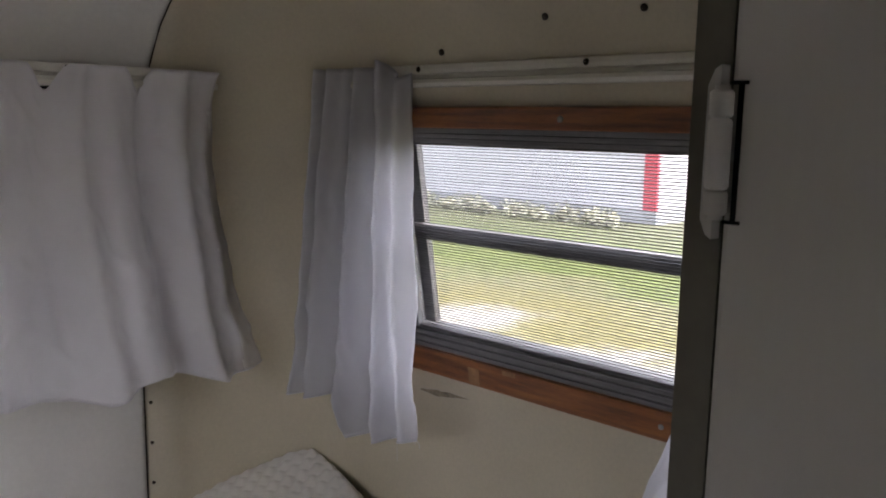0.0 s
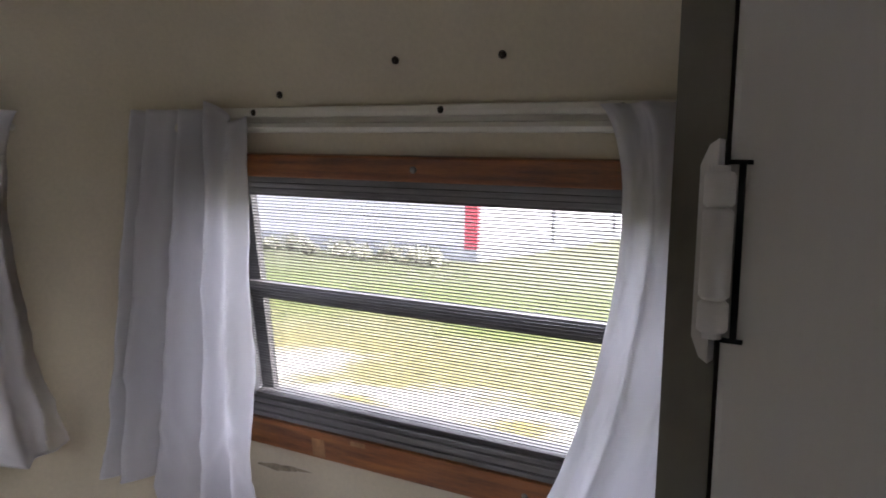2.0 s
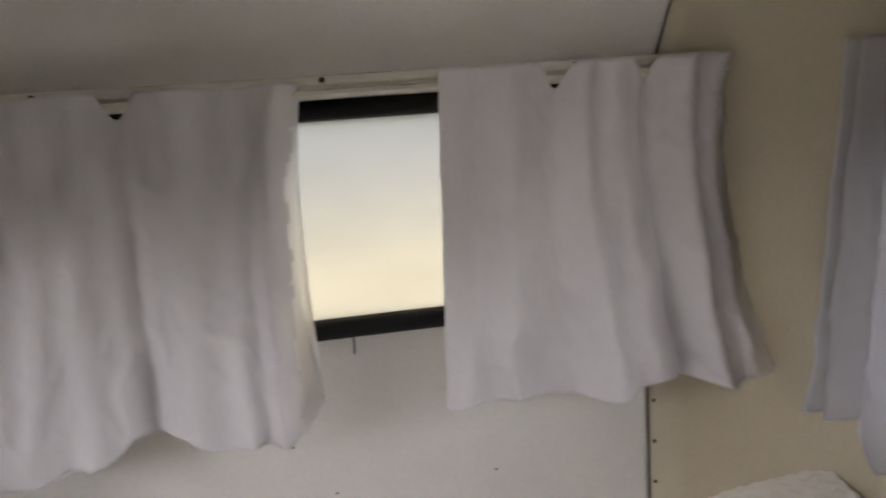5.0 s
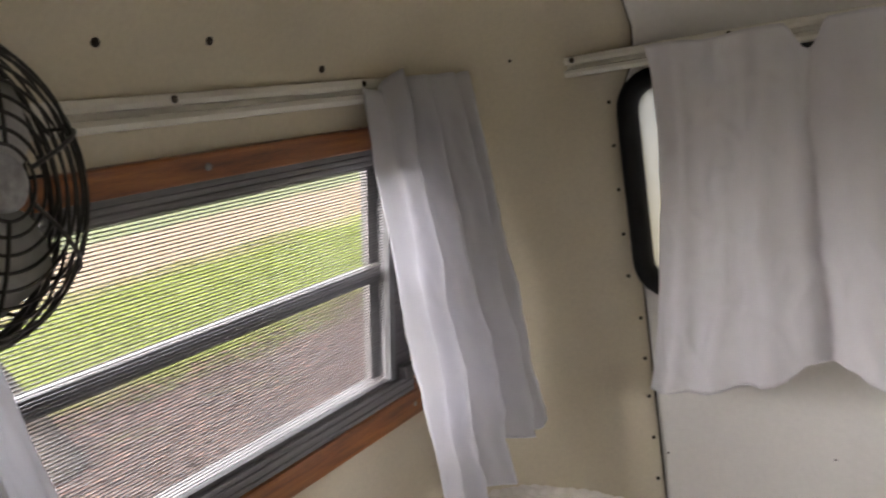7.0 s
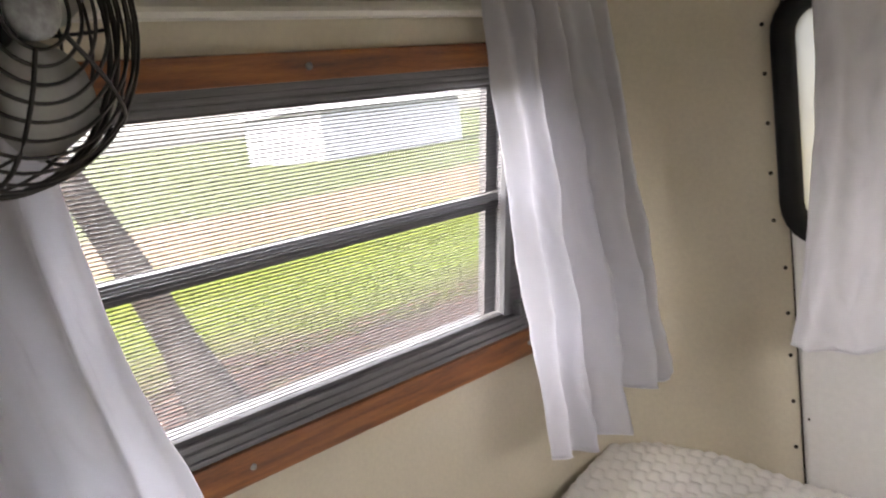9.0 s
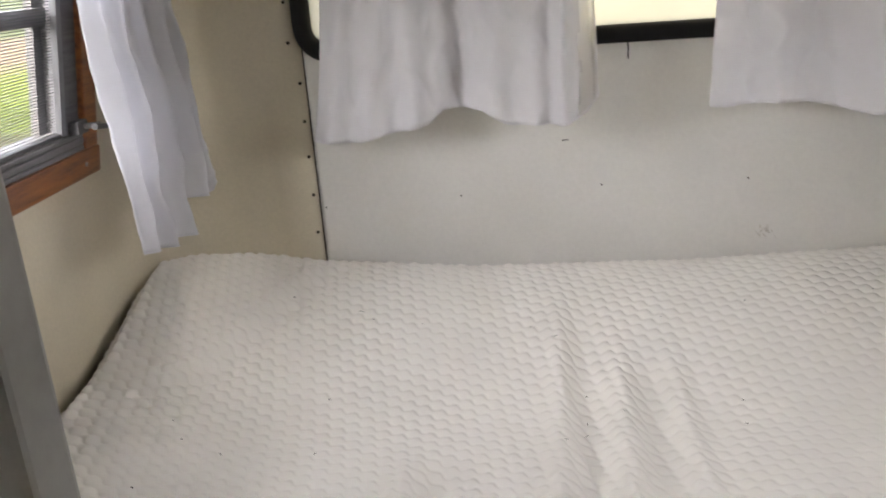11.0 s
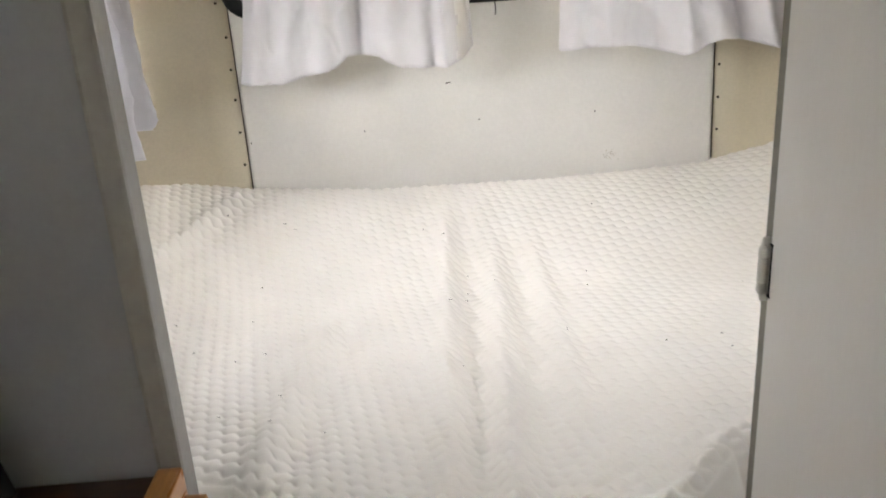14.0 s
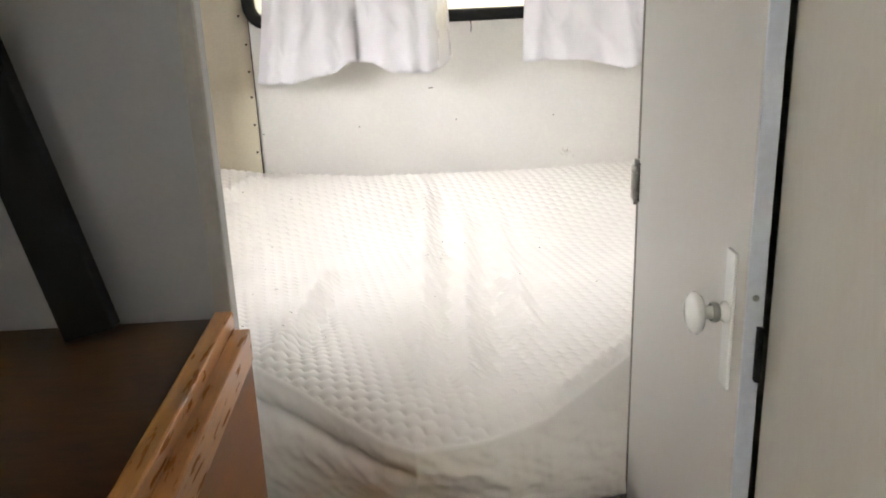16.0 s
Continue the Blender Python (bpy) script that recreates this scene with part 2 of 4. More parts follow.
def box(bm, x0, x1, y0, y1, z0, z1, bevel=0.0, m=None):
    made = bmesh.ops.create_cube(bm, size=1)["verts"]
    t = Matrix.Translation(((x0 + x1) / 2, (y0 + y1) / 2, (z0 + z1) / 2)) @ Matrix.Diagonal((abs(x1 - x0), abs(y1 - y0), abs(z1 - z0), 1))
    bmesh.ops.transform(bm, matrix=(m or Matrix()) @ t, verts=made)
    if bevel:
        edges = list({e for v in made for e in v.link_edges})
        bmesh.ops.bevel(bm, geom=edges, offset=bevel, segments=2, affect="EDGES", profile=0.6)
    return bm


def boxed(name, x0, x1, y0, y1, z0, z1, mat, parent=None, bevel=0.002, label="", m=None):
    return part(name, box(bmesh.new(), x0, x1, y0, y1, z0, z1, bevel, m), mat, parent, label)


def cyl(bm, a, b, r, r2=None, seg=16, caps=True):
    a, b = Vector(a), Vector(b)
    q = (b - a).to_track_quat("Z", "Y").to_matrix().to_4x4()
    m = Matrix.Translation((a + b) / 2) @ q
    bmesh.ops.create_cone(bm, cap_ends=caps, segments=seg, radius1=r, radius2=r if r2 is None else r2, depth=(b - a).length, matrix=m)
    return bm


def sweep(bm, points, r, seg=6, closed=False):
    """A round wire along points."""
    n = len(points)
    pts = [Vector(p) for p in points]
    rings = []
    for i, p in enumerate(pts):
        d = (pts[(i + 1) % n] - pts[i - 1]) if closed or 0 < i < n - 1 else (pts[1] - pts[0] if i == 0 else pts[-1] - pts[-2])
        d.normalize()
        up = Vector((0, 0, 1)) if abs(d.z) < 0.9 else Vector((1, 0, 0))
        s = d.cross(up).normalized()
        u = s.cross(d)
        rings.append([bm.verts.new(p + (s * math.cos(k * math.tau / seg) + u * math.sin(k * math.tau / seg)) * r) for k in range(seg)])
    for i in range(n if closed else n - 1):
        a, b = rings[i], rings[(i + 1) % n]
        for k in range(seg):
            bm.faces.new((a[k], a[(k + 1) % seg], b[(k + 1) % seg], b[k]))
    return bm


def lathe(bm, profile, m, seg=24):
    """Turns (radius, height) pairs about the z axis of m."""
    rings = [[bm.verts.new(m @ Vector((r * math.cos(k * math.tau / seg), r * math.sin(k * math.tau / seg), h))) for k in range(seg)] for r, h in profile]
    for a, b in zip(rings, rings[1:]):
        for k in range(seg):
            bm.faces.new((a[k], a[(k + 1) % seg], b[(k + 1) % seg], b[k]))
    return bm


def thing(name, label, category, at=(0, 0, 0), group="", kind=""):
    ob = new(name)
    ob.location = at
    ob.empty_display_size = 0.1
    return tagged(ob, label, category, group, kind)


def smooth(t):
    t = np.clip(t, 0, 1)
    return t * t * (3 - 2 * t)


# ---- the shell ----
# Levels of the rounded body: half-width, end of the room, height.
LEVELS = [(0.985, 0, 0.0), (0.985, 0, 0.45), (0.985, 0, 0.85), (0.985, 0, 1.02), (0.985, 0, 1.13), (0.981, 0, 1.16), (0.977, 0, 1.193), (0.970, 0, 1.236),
          (0.960, 0, 1.30), (0.943, 0, 1.40), (0.926, 0, 1.50), (0.909, 0, 1.60), (0.9015, 0, 1.645), (0.9005, 0, 1.65), (0.893, 0, 1.68), (0.884, -0.004, 1.73),
          (0.868, -0.02, 1.785), (0.850, -0.05, 1.83), (0.828, -0.09, 1.868), (0.802, -0.15, 1.902), (0.780, -0.23, 1.928), (0.765, -0.37, 1.950)]
SEAM, SOUTH, CORNER = 0.61, -4.3, 0.27
HOLE_Y, HOLE_Z = {-1: (-1.14, -0.285), 1: (-1.215, -0.36)}, {-1: (1.193, 1.645), 1: (1.236, 1.65)}


def half_width(z):
    return float(np.interp(z, [l[2] for l in LEVELS], [l[0] for l in LEVELS]))


def seam(sign, z):
    """The ceiling sheet sits a little off centre above the rail."""
    return SEAM + sign * 0.035 * float(np.clip((z - 1.70) / 0.04, 0, 1))


def side_wall(sign, name, label):
    cols = [SOUTH, -3.8, -2.6, -1.5, HOLE_Y[sign][0], -0.95, -0.74, -0.52, HOLE_Y[sign][1], -CORNER]
    steps = 12
    verts = []
    for w, e, z in LEVELS:
        south, start = SOUTH, e - CORNER
        k = (start - south) / (-CORNER - south)
        verts += [(sign * w, south + (y - south) * k, z) for y in cols]
        for i in range(1, steps + 1):
            a = i / steps * math.pi / 2
            verts.append((sign * (seam(sign, z) + (w - seam(sign, z)) * math.cos(a) ** 0.75), start + CORNER * math.sin(a) ** 0.75, z))
    nu = len(cols) + steps
    ja, jb = [next(j for j, l in enumerate(LEVELS) if abs(l[2] - z) < 1e-6) for z in HOLE_Z[sign]]
    ob = grid_mesh(name, verts, nu, len(LEVELS), [CREAM], None, lambda i, j: ja <= j < jb and  4 <= i < 8 or (sign < 0 and i == 1 and 6 <= j < 10))
    solid(ob, 0.03, -1.0 if sign < 0 else 1.0)
    return tagged(ob, label, "wall", kind="structure")


wall_left = side_wall(-1, "wall_west", "cream painted curved trailer side wall with screw holes")
wall_right = side_wall(1, "wall_east", "cream painted curved trailer side wall with screw holes")

BULGE = 0.04


def end_y(x, e=0.0):
    return e + BULGE * (1 - min(1, (x / SEAM) ** 2))


WIN_X, WIN_Z = 0.60, (1.315, 1.690)
xs = [-SEAM, -WIN_X] + [round(-0.5 + 0.1 * i, 3) for i in range(11)] + [WIN_X, SEAM]
end_levels = [(e, z) for w, e, z in LEVELS if not 1.30 < z < 1.70] + [(0, z) for z in (WIN_Z[0], 1.45, 1.57, WIN_Z[1])]
end_levels.sort(key=lambda l: (l[1], -l[0]))
ev = [(x + 0.035 * float(np.clip((z - 1.70) / 0.04, 0, 1)), end_y(x, e), z) for e, z in end_levels for x in xs]
wall_end = grid_mesh("wall_north", ev, len(xs), len(end_levels), [WHITE], None,
                     lambda i, j: 1 <= i < len(xs) - 2 and WIN_Z[0] - 0.001 <= end_levels[j][1] < WIN_Z[1] - 0.001)
solid(wall_end, 0.03, -1.0)
tagged(wall_end, "white painted end wall panel bowed gently outwards", "wall", kind="structure")

cy = [-0.37 - (SOUTH + 0.37) * -k / 14 for k in range(15)]
cx = [-0.765, -0.575, -0.4, -0.2, 0, 0.2, 0.4, 0.645, 0.765]
cv = [(x, y + (end_y(x) if k == 0 else 0), 1.950 + 0.03 * smooth(k / 6) * (1 - (x / 0.765) ** 2)) for k, y in enumerate(cy) for x in cx]
ceiling = grid_mesh("ceiling", cv, len(cx), len(cy), [WHITE, CREAM], None, None, lambda i, j: 1 if i in (0, len(cx) - 2) else 0)
solid(ceiling, 0.03, 1.0)
tagged(ceiling, "white painted rounded ceiling panel", "ceiling", kind="structure")
floor = boxed("floor", -1.0, 1.0, SOUTH, 0.06, -0.06, 0.0, FLOORV, None, 0.0)
tagged(floor, "brown vinyl trailer floor", "floor", kind="structure")
wall_south = boxed("wall_south", -1.0, 1.0, SOUTH - 0.04, SOUTH, -0.06, 1.98, CREAM, None, 0.0)
tagged(wall_south, "plain cream end wall behind the walker", "wall", kind="structure")

# An unseen pane behind the walker, added to light the bed's front and the door.
kw = boxed("window_4", -0.956, -0.949, -3.86, -2.54, 1.18, 1.51, HAZY, None, 0.0)
tagged(kw, "unseen milky pane added to let in light from the kitchen side", "window", kind="structure")

# Seam strips, thin and dark, beside the end panel, and a crease line above the rail.
for s in (-1, 1):
    bm = bmesh.new()
    pts = [(s * seam(s, z), e - 0.001, z) for w, e, z in LEVELS if z > 0.5]
    sweep(bm, pts, 0.0015, 5)
    tagged(part("trim", bm, SCREW), "dark seam line between cream and white panels", "trim", kind="structure")


def screw(parent, at, out, r=0.004, mat=SCREW):
    out = Vector(out).normalized()
    m = Matrix.Translation(at) @ out.to_track_quat("Z", "Y").to_matrix().to_4x4()
    bm = lathe(bmesh.new(), [(r, -0.001), (r, 0.0012), (r * 0.7, 0.0026), (0.0003, 0.003)], m, 10)
    return part("screw", bm, mat, parent, "", True)


for s, wall in ((-1, wall_left), (1, wall_right)):
    for z in (0.84, 0.925, 1.01, 1.094, 1.17, 1.25):
        screw(wall, (s * (SEAM + 0.012), -0.003, z), (0, -1, 0), 0.0035)
    for z in (1.333, 1.414, 1.498, 1.58, 1.66):
        screw(wall, (s * (SEAM + 0.026), -0.006, z), (0, -1, 0), 0.0035)
    dy = 0.045 if s < 0 else 0.0
    for y, z in ((-0.945 + dy, 1.812), (-0.782 + dy, 1.812), (-0.56 + dy, 1.772)):
        screw(wall, (s * (half_width(z) - 0.001), y, z), (-s, 0, -0.3), 0.0055)
for x, z in ((-0.304, 0.983), (0.0, 0.990), (0.306, 0.991), (-0.598, 0.979)):
    screw(wall_end, (x, end_y(x) - 0.001, z), (0, -1, 0), 0.0020)
screw(wall_left, (-0.752, -0.150, 1.756), (0.6, -0.8, 0), 0.0028)
# A staple, a scuff of small scratches and a brown smear on the paint.
part("staple", sweep(bmesh.new(), [(-0.083, end_y(-0.08) - 0.001, 1.0915), (-0.076, end_y(-0.08) - 0.002, 1.092), (-0.069, end_y(-0.07) - 0.001, 1.0922)], 0.0012), SCREW, wall_end)
rnd = random.Random(3)
bm = bmesh.new()
for k in range(14):
    x, z = 0.349 + rnd.gauss(0, 0.010), 0.874 + rnd.gauss(0, 0.006)
    a, l = rnd.uniform(0, 3.1), rnd.uniform(0.002, 0.006)
    y = end_y(x) - 0.0006
    sweep(bm, [(x - l * math.cos(a), y, z - l * math.sin(a)), (x + l * math.cos(a), y, z + l * math.sin(a))], 0.0004, 4)
part("scuff", bm, SMEAR, wall_end, "small grey scuff on white paint")
bm = bmesh.new()
for y0, y1, z0, h in ((-0.405, -0.50, 1.136, 0.010), (-0.44, -0.535, 1.141, 0.006)):
    n = 14
    up, dn = [], []
    for k in range(n + 1):
        t = k / n
        y, w = y0 + (y1 - y0) * t, h * math.sin(math.pi * t) ** 0.7 * (1 + 0.5 * noise.noise((t * 7, y0, 0))) / 2
        x = half_width(z0) - 0.0012
        up.append(bm.verts.new((x, y, z0 + w + 0.004 * t)))
        dn.append(bm.verts.new((x, y, z0 - w + 0.004 * t)))
    for k in range(n):
        bm.faces.new((up[k], up[k + 1], dn[k + 1], dn[k]))
bmesh.ops.remove_doubles(bm, verts=bm.verts, dist=1e-5)
part("smear", bm, SMEAR, wall_right, "dry brown smear on cream paint")


# ---- end window ----
def rounded(hx, z0, z1, r, inset=0.0, n=7):
    pts = []
    for cx_, cz_, a0 in ((hx - r, z1 - r, 0), (-hx + r, z1 - r, 90), (-hx + r, z0 + r, 180), (hx - r, z0 + r, 270)):
        for k in range(n):
            a = radians(a0 + 90 * k / (n - 1))
            pts.append((cx_ + (r - inset) * math.cos(a), cz_ + (r - inset) * math.sin(a)))
    full = []
    for i, p in enumerate(pts):
        q = pts[(i + 1) % len(pts)]
        d = math.dist(p, q)
        k = max(1, int(d / 0.08))
        full += [(p[0] + (q[0] - p[0]) * j / k, p[1] + (q[1] - p[1]) * j / k) for j in range(k)]
    return full


window_end = thing("window_1", "wide milky end window in a black rubber gasket", "window", (0, 0, 1.5), kind="structure")


def off(bm, at):
    bmesh.ops.translate(bm, vec=-Vector(at), verts=bm.verts)
    return bm


bm = bmesh.new()
sect = [(0.0, 0.018), (0.0, -0.012), (0.006, -0.020), (0.018, -0.024), (0.030, -0.020), (0.036, -0.010), (0.036, 0.018)]
loops = [rounded(0.622, 1.288, 1.712, 0.075, d) for d, _ in sect]
rings = [[bm.verts.new((x, end_y(x) + sect[k][1], z)) for x, z in loop] for k, loop in enumerate(loops)]
n = len(rings[0])
for a, b in zip(rings, rings[1:]):
    for i in range(n):
        bm.faces.new((a[i], a[(i + 1) % n], b[(i + 1) % n], b[i]))
part("window_gasket", off(bm, (0, 0, 1.5)), RUBBER, window_end, "black rubber gasket with round corners", True)
bm = bmesh.new()
cols = []
for k in range(61):
    x = -0.592 + 1.184 * k / 60
    c = max(0.0, abs(x) - 0.547)
    cut = 0.045 - math.sqrt(max(0.0, 0.045 ** 2 - c * c))
    cols.append([[bm.verts.new((x, end_y(x) + y, z)) for z in (1.318 + cut, 1.682 - cut)] for y in (0.0, 0.004)])
for (fa, ba), (fb, bb) in zip(cols, cols[1:]):
    bm.faces.new((fa[0], fb[0], fb[1], fa[1]))
    bm.faces.new((ba[0], ba[1], bb[1], bb[0]))
    bm.faces.new((fa[0], ba[0], bb[0], fb[0]))
    bm.faces.new((fa[1], fb[1], bb[1], ba[1]))
pane = part("pane", off(bm, (0, 0, 1.5)), MILK, window_end, "milky translucent pane")
bm = bmesh.new()
sweep(bm, [(0.055, 0.036, 1.288), (0.056, 0.033, 1.275), (0.055, 0.034, 1.255)], 0.0016)
part("drip_tail", off(bm, (0, 0, 1.5)), RUBBER, window_end, "short dark gasket tail")


# ---- curtain rails ----
def rail(name, a, b, out, label, mounts):
    """Twin-lipped wall track from a to b."""
    a, b, out = Vector(a), Vector(b), Vector(out).normalized()
    d = (b - a).normalized()
    ob = thing(name, label, "curtain rail", a)
    sec = [(0, -0.019), (0.016, -0.018), (0.019, -0.012), (0.016, -0.006), (0.003, -0.004), (0.003, 0.003), (0.012, 0.004), (0.014, 0.010), (0.013, 0.017), (0.008, 0.019), (0, 0.019)]
    bm = bmesh.new()
    ends = []
    for p in (Vector((0, 0, 0)), b - a):
        ends.append([bm.verts.new(p + out * o + Vector((0, 0, h))) for o, h in sec])
    m = len(sec)
    for i in range(m):
        bm.faces.new((ends[0][i], ends[0][(i + 1) % m], ends[1][(i + 1) % m], ends[1][i]))
    bm.faces.new(ends[0][::-1])
    bm.faces.new(ends[1])
    bmesh.ops.recalc_face_normals(bm, faces=bm.faces)
    part("track", bm, RAILP, ob)
    for u in mounts:
        screw(ob, (b - a) * u + out * 0.013 + Vector((0, 0, 0.011)), out, 0.005)
    return ob


rail("curtain_rail", (-0.705, -0.014, 1.733), (0.775, -0.014, 1.733), (0, -1, 0), "off-white twin-lipped curtain track above the end window", (0.01, 0.2, 0.5, 0.8, 0.99))
for s in (-1, 1):
    x = s * (half_width(1.735) - 0.001)
    rail("curtain_rail", (x, -0.12 if s < 0 else -0.235, 1.735), (x, -1.33, 1.735), (-s, 0, 0), "off-white twin-lipped curtain track above a side window", (0.02, 0.25, 0.56, 0.79, 0.98))


# ---- side windows ----
def side_window(s, number):
    ob = thing("window_%d" % number, "awning side window with aluminium frame, varnished wood surround and insect screen", "window", (s * 0.92, -0.74, 1.43), kind="structure")
    z0, z1 = HOLE_Z[s]
    y0, y1 = HOLE_Y[s]
    xa, xb = half_width(z0), half_width(z1)
    lean = math.atan2(xa - xb, z1 - z0)
    m = Matrix.Translation((s * (xa + xb) / 2, -0.74, (z0 + z1) / 2)) @ Matrix.Rotation(-s * lean, 4, "Y")
    back = Matrix.Translation((-s * 0.92, 0.74, -1.43)) @ m
    hh, hw = (z1 - z0) / 2 / math.cos(lean), (y1 - y0) / 2
    yc = (y0 + y1) / 2 + 0.74

    def bar(name, x0, x1, ya, yb, za, zb, mat, label="", bevel=0.002):
        xs_ = sorted((-s * x0, -s * x1))
        return boxed(name, xs_[0], xs_[1], yc + ya, yc + yb, za, zb, mat, ob, bevel, label, back)

    bar("wood_trim", -0.004, 0.016, -hw - 0.05, hw + 0.05, hh, hh + 0.036, FRAMEW, "reddish varnished wood strip", 0.003)
    bar("wood_trim", -0.004, 0.018, -hw - 0.05, hw + 0.05, -hh - 0.050, -hh, FRAMEW, "reddish varnished wood strip, scuffed", 0.003)
    for k in (-1, 1):
        e = sorted((k * hw, k * (hw + 0.05)))
        bar("wood_trim", -0.004, 0.014, e[0], e[1], -hh, hh, FRAMEW, "reddish varnished wood strip", 0.003)
    ft, fb, jamb, edge = 0.028, 0.034, 0.050, 0.066
    mz = 0.008 if s > 0 else 0.006
    # Stepped aluminium frame: head with two grooves, sill with three ribs, jambs with a bright screen channel.
    bar("window_frame", -0.045, 0.006, -hw, hw, hh - ft, hh, ALU, "grey weathered aluminium head")
    bar("window_frame", -0.045, 0.010, -hw, hw, -hh, -hh + fb, ALUD, "grey weathered aluminium sill")
    for za, zb, xo in ((-hh + 0.001, -hh + 0.009, 0.013), (-hh + 0.012, -hh + 0.023, 0.0125), (-hh + 0.026, -hh + fb - 0.001, 0.0115), (hh - 0.016, hh - 0.010, 0.008), (hh - 0.026, hh - 0.019, 0.008)):
        bar("frame_rib", 0.003, xo, -hw + 0.002, hw - 0.002, za, zb, ALU, "", 0.001)
    bar("screen_channel", -0.020, 0.004, -hw + jamb, hw - jamb, -hh + fb, -hh + fb + 0.007, ALUD, "", 0.001)
    bar("screen_channel", -0.020, 0.000, -hw + jamb, hw - jamb, hh - ft - 0.005, hh - ft, ALUD, "", 0.001)
    for k in (-1, 1):
        e = sorted((k * hw, k * (hw - jamb)))
        bar("window_frame", -0.045, 0.004, e[0], e[1], -hh + fb, hh - ft, ALUD, "dark weathered aluminium jamb")
        e = sorted((k * (hw - jamb), k * (hw - edge)))
        bar("screen_channel", -0.012, 0.006, e[0], e[1], -hh + fb + 0.002, hh - ft - 0.002, ALUL, "bright aluminium screen channel", 0.001)
        e = sorted((k * (hw - jamb), k * (hw - 0.075)))
        bar("sash_stile", -0.045, -0.030, e[0], e[1], -hh + fb, hh - ft, ALUD, "dark sash stile behind the screen", 0.001)
    bar("mullion", -0.036, -0.020, -hw + jamb, hw - jamb, mz - 0.014, mz - 0.001, ALUD, "dark pitted bar between the panes", 0.002)
    bar("mullion", -0.032, -0.016, -hw + jamb, hw - jamb, mz + 0.001, mz + 0.015, ALUD, "dark pitted bar between the panes", 0.002)
    for za, zb in ((-hh + fb, mz - 0.002), (mz + 0.002, hh - ft)):
        p = bar("pane", -0.040, -0.037, -hw + 0.070, hw - 0.070, za, zb, GLASS, "clear glass", 0.0)
        p.visible_shadow = False
    bm = bmesh.new()
    z, step = -hh + fb + 0.008, 0.0050
    while z < hh - ft - 0.006:
        box(bm, -s * -0.0055, -s * -0.0045, yc - hw + edge, yc + hw - edge, z, z + 0.0018, 0, back)
        z += step
    tagged(part("insect_screen", bm, WIRE, ob, "fine grey insect screen wires"), kind="stuff")
    for zz, ys in ((hh + 0.018, (-0.01 if s > 0 else -0.04,)), (-hh - 0.025, (-0.16, 0.42))):
        for y in ys:
            q = back @ Vector((-s * 0.017, yc + y, zz))
            screw(ob, q, (-s, 0, 0), 0.005, STEEL)
    if s > 0:
        bar("scuff", 0.0175, 0.0184, 0.205, 0.232, -hh - 0.046, -hh - 0.014, PALEW, "pale worn patch in the varnish", 0.0003)
        bar("scuff", 0.0175, 0.0182, 0.120, 0.150, -hh - 0.012, -hh - 0.003, PALEW, "", 0.0003)
    # Crank latch at the far lower corner.
    bm = bmesh.new()
    a = back @ Vector((-s * 0.010, yc + hw - 0.02, -hh + 0.045))
    box(bm, -0.012, 0.012, -0.02, 0.02, -0.012, 0.012, 0.003, Matrix.Translation(a))
    cyl(bm, a, a + Vector((-s * 0.035, 0.02, 0.0)), 0.006, 0.005, 12)
    cyl(bm, a + Vector((-s * 0.035, -0.005, 0)), a + Vector((-s * 0.035, 0.075, -0.012)), 0.006, 0.004, 12)
    part("latch", bm, ALUD, ob, "dark metal window latch")
    return ob


side_window(-1, 2)
side_window(1, 3)


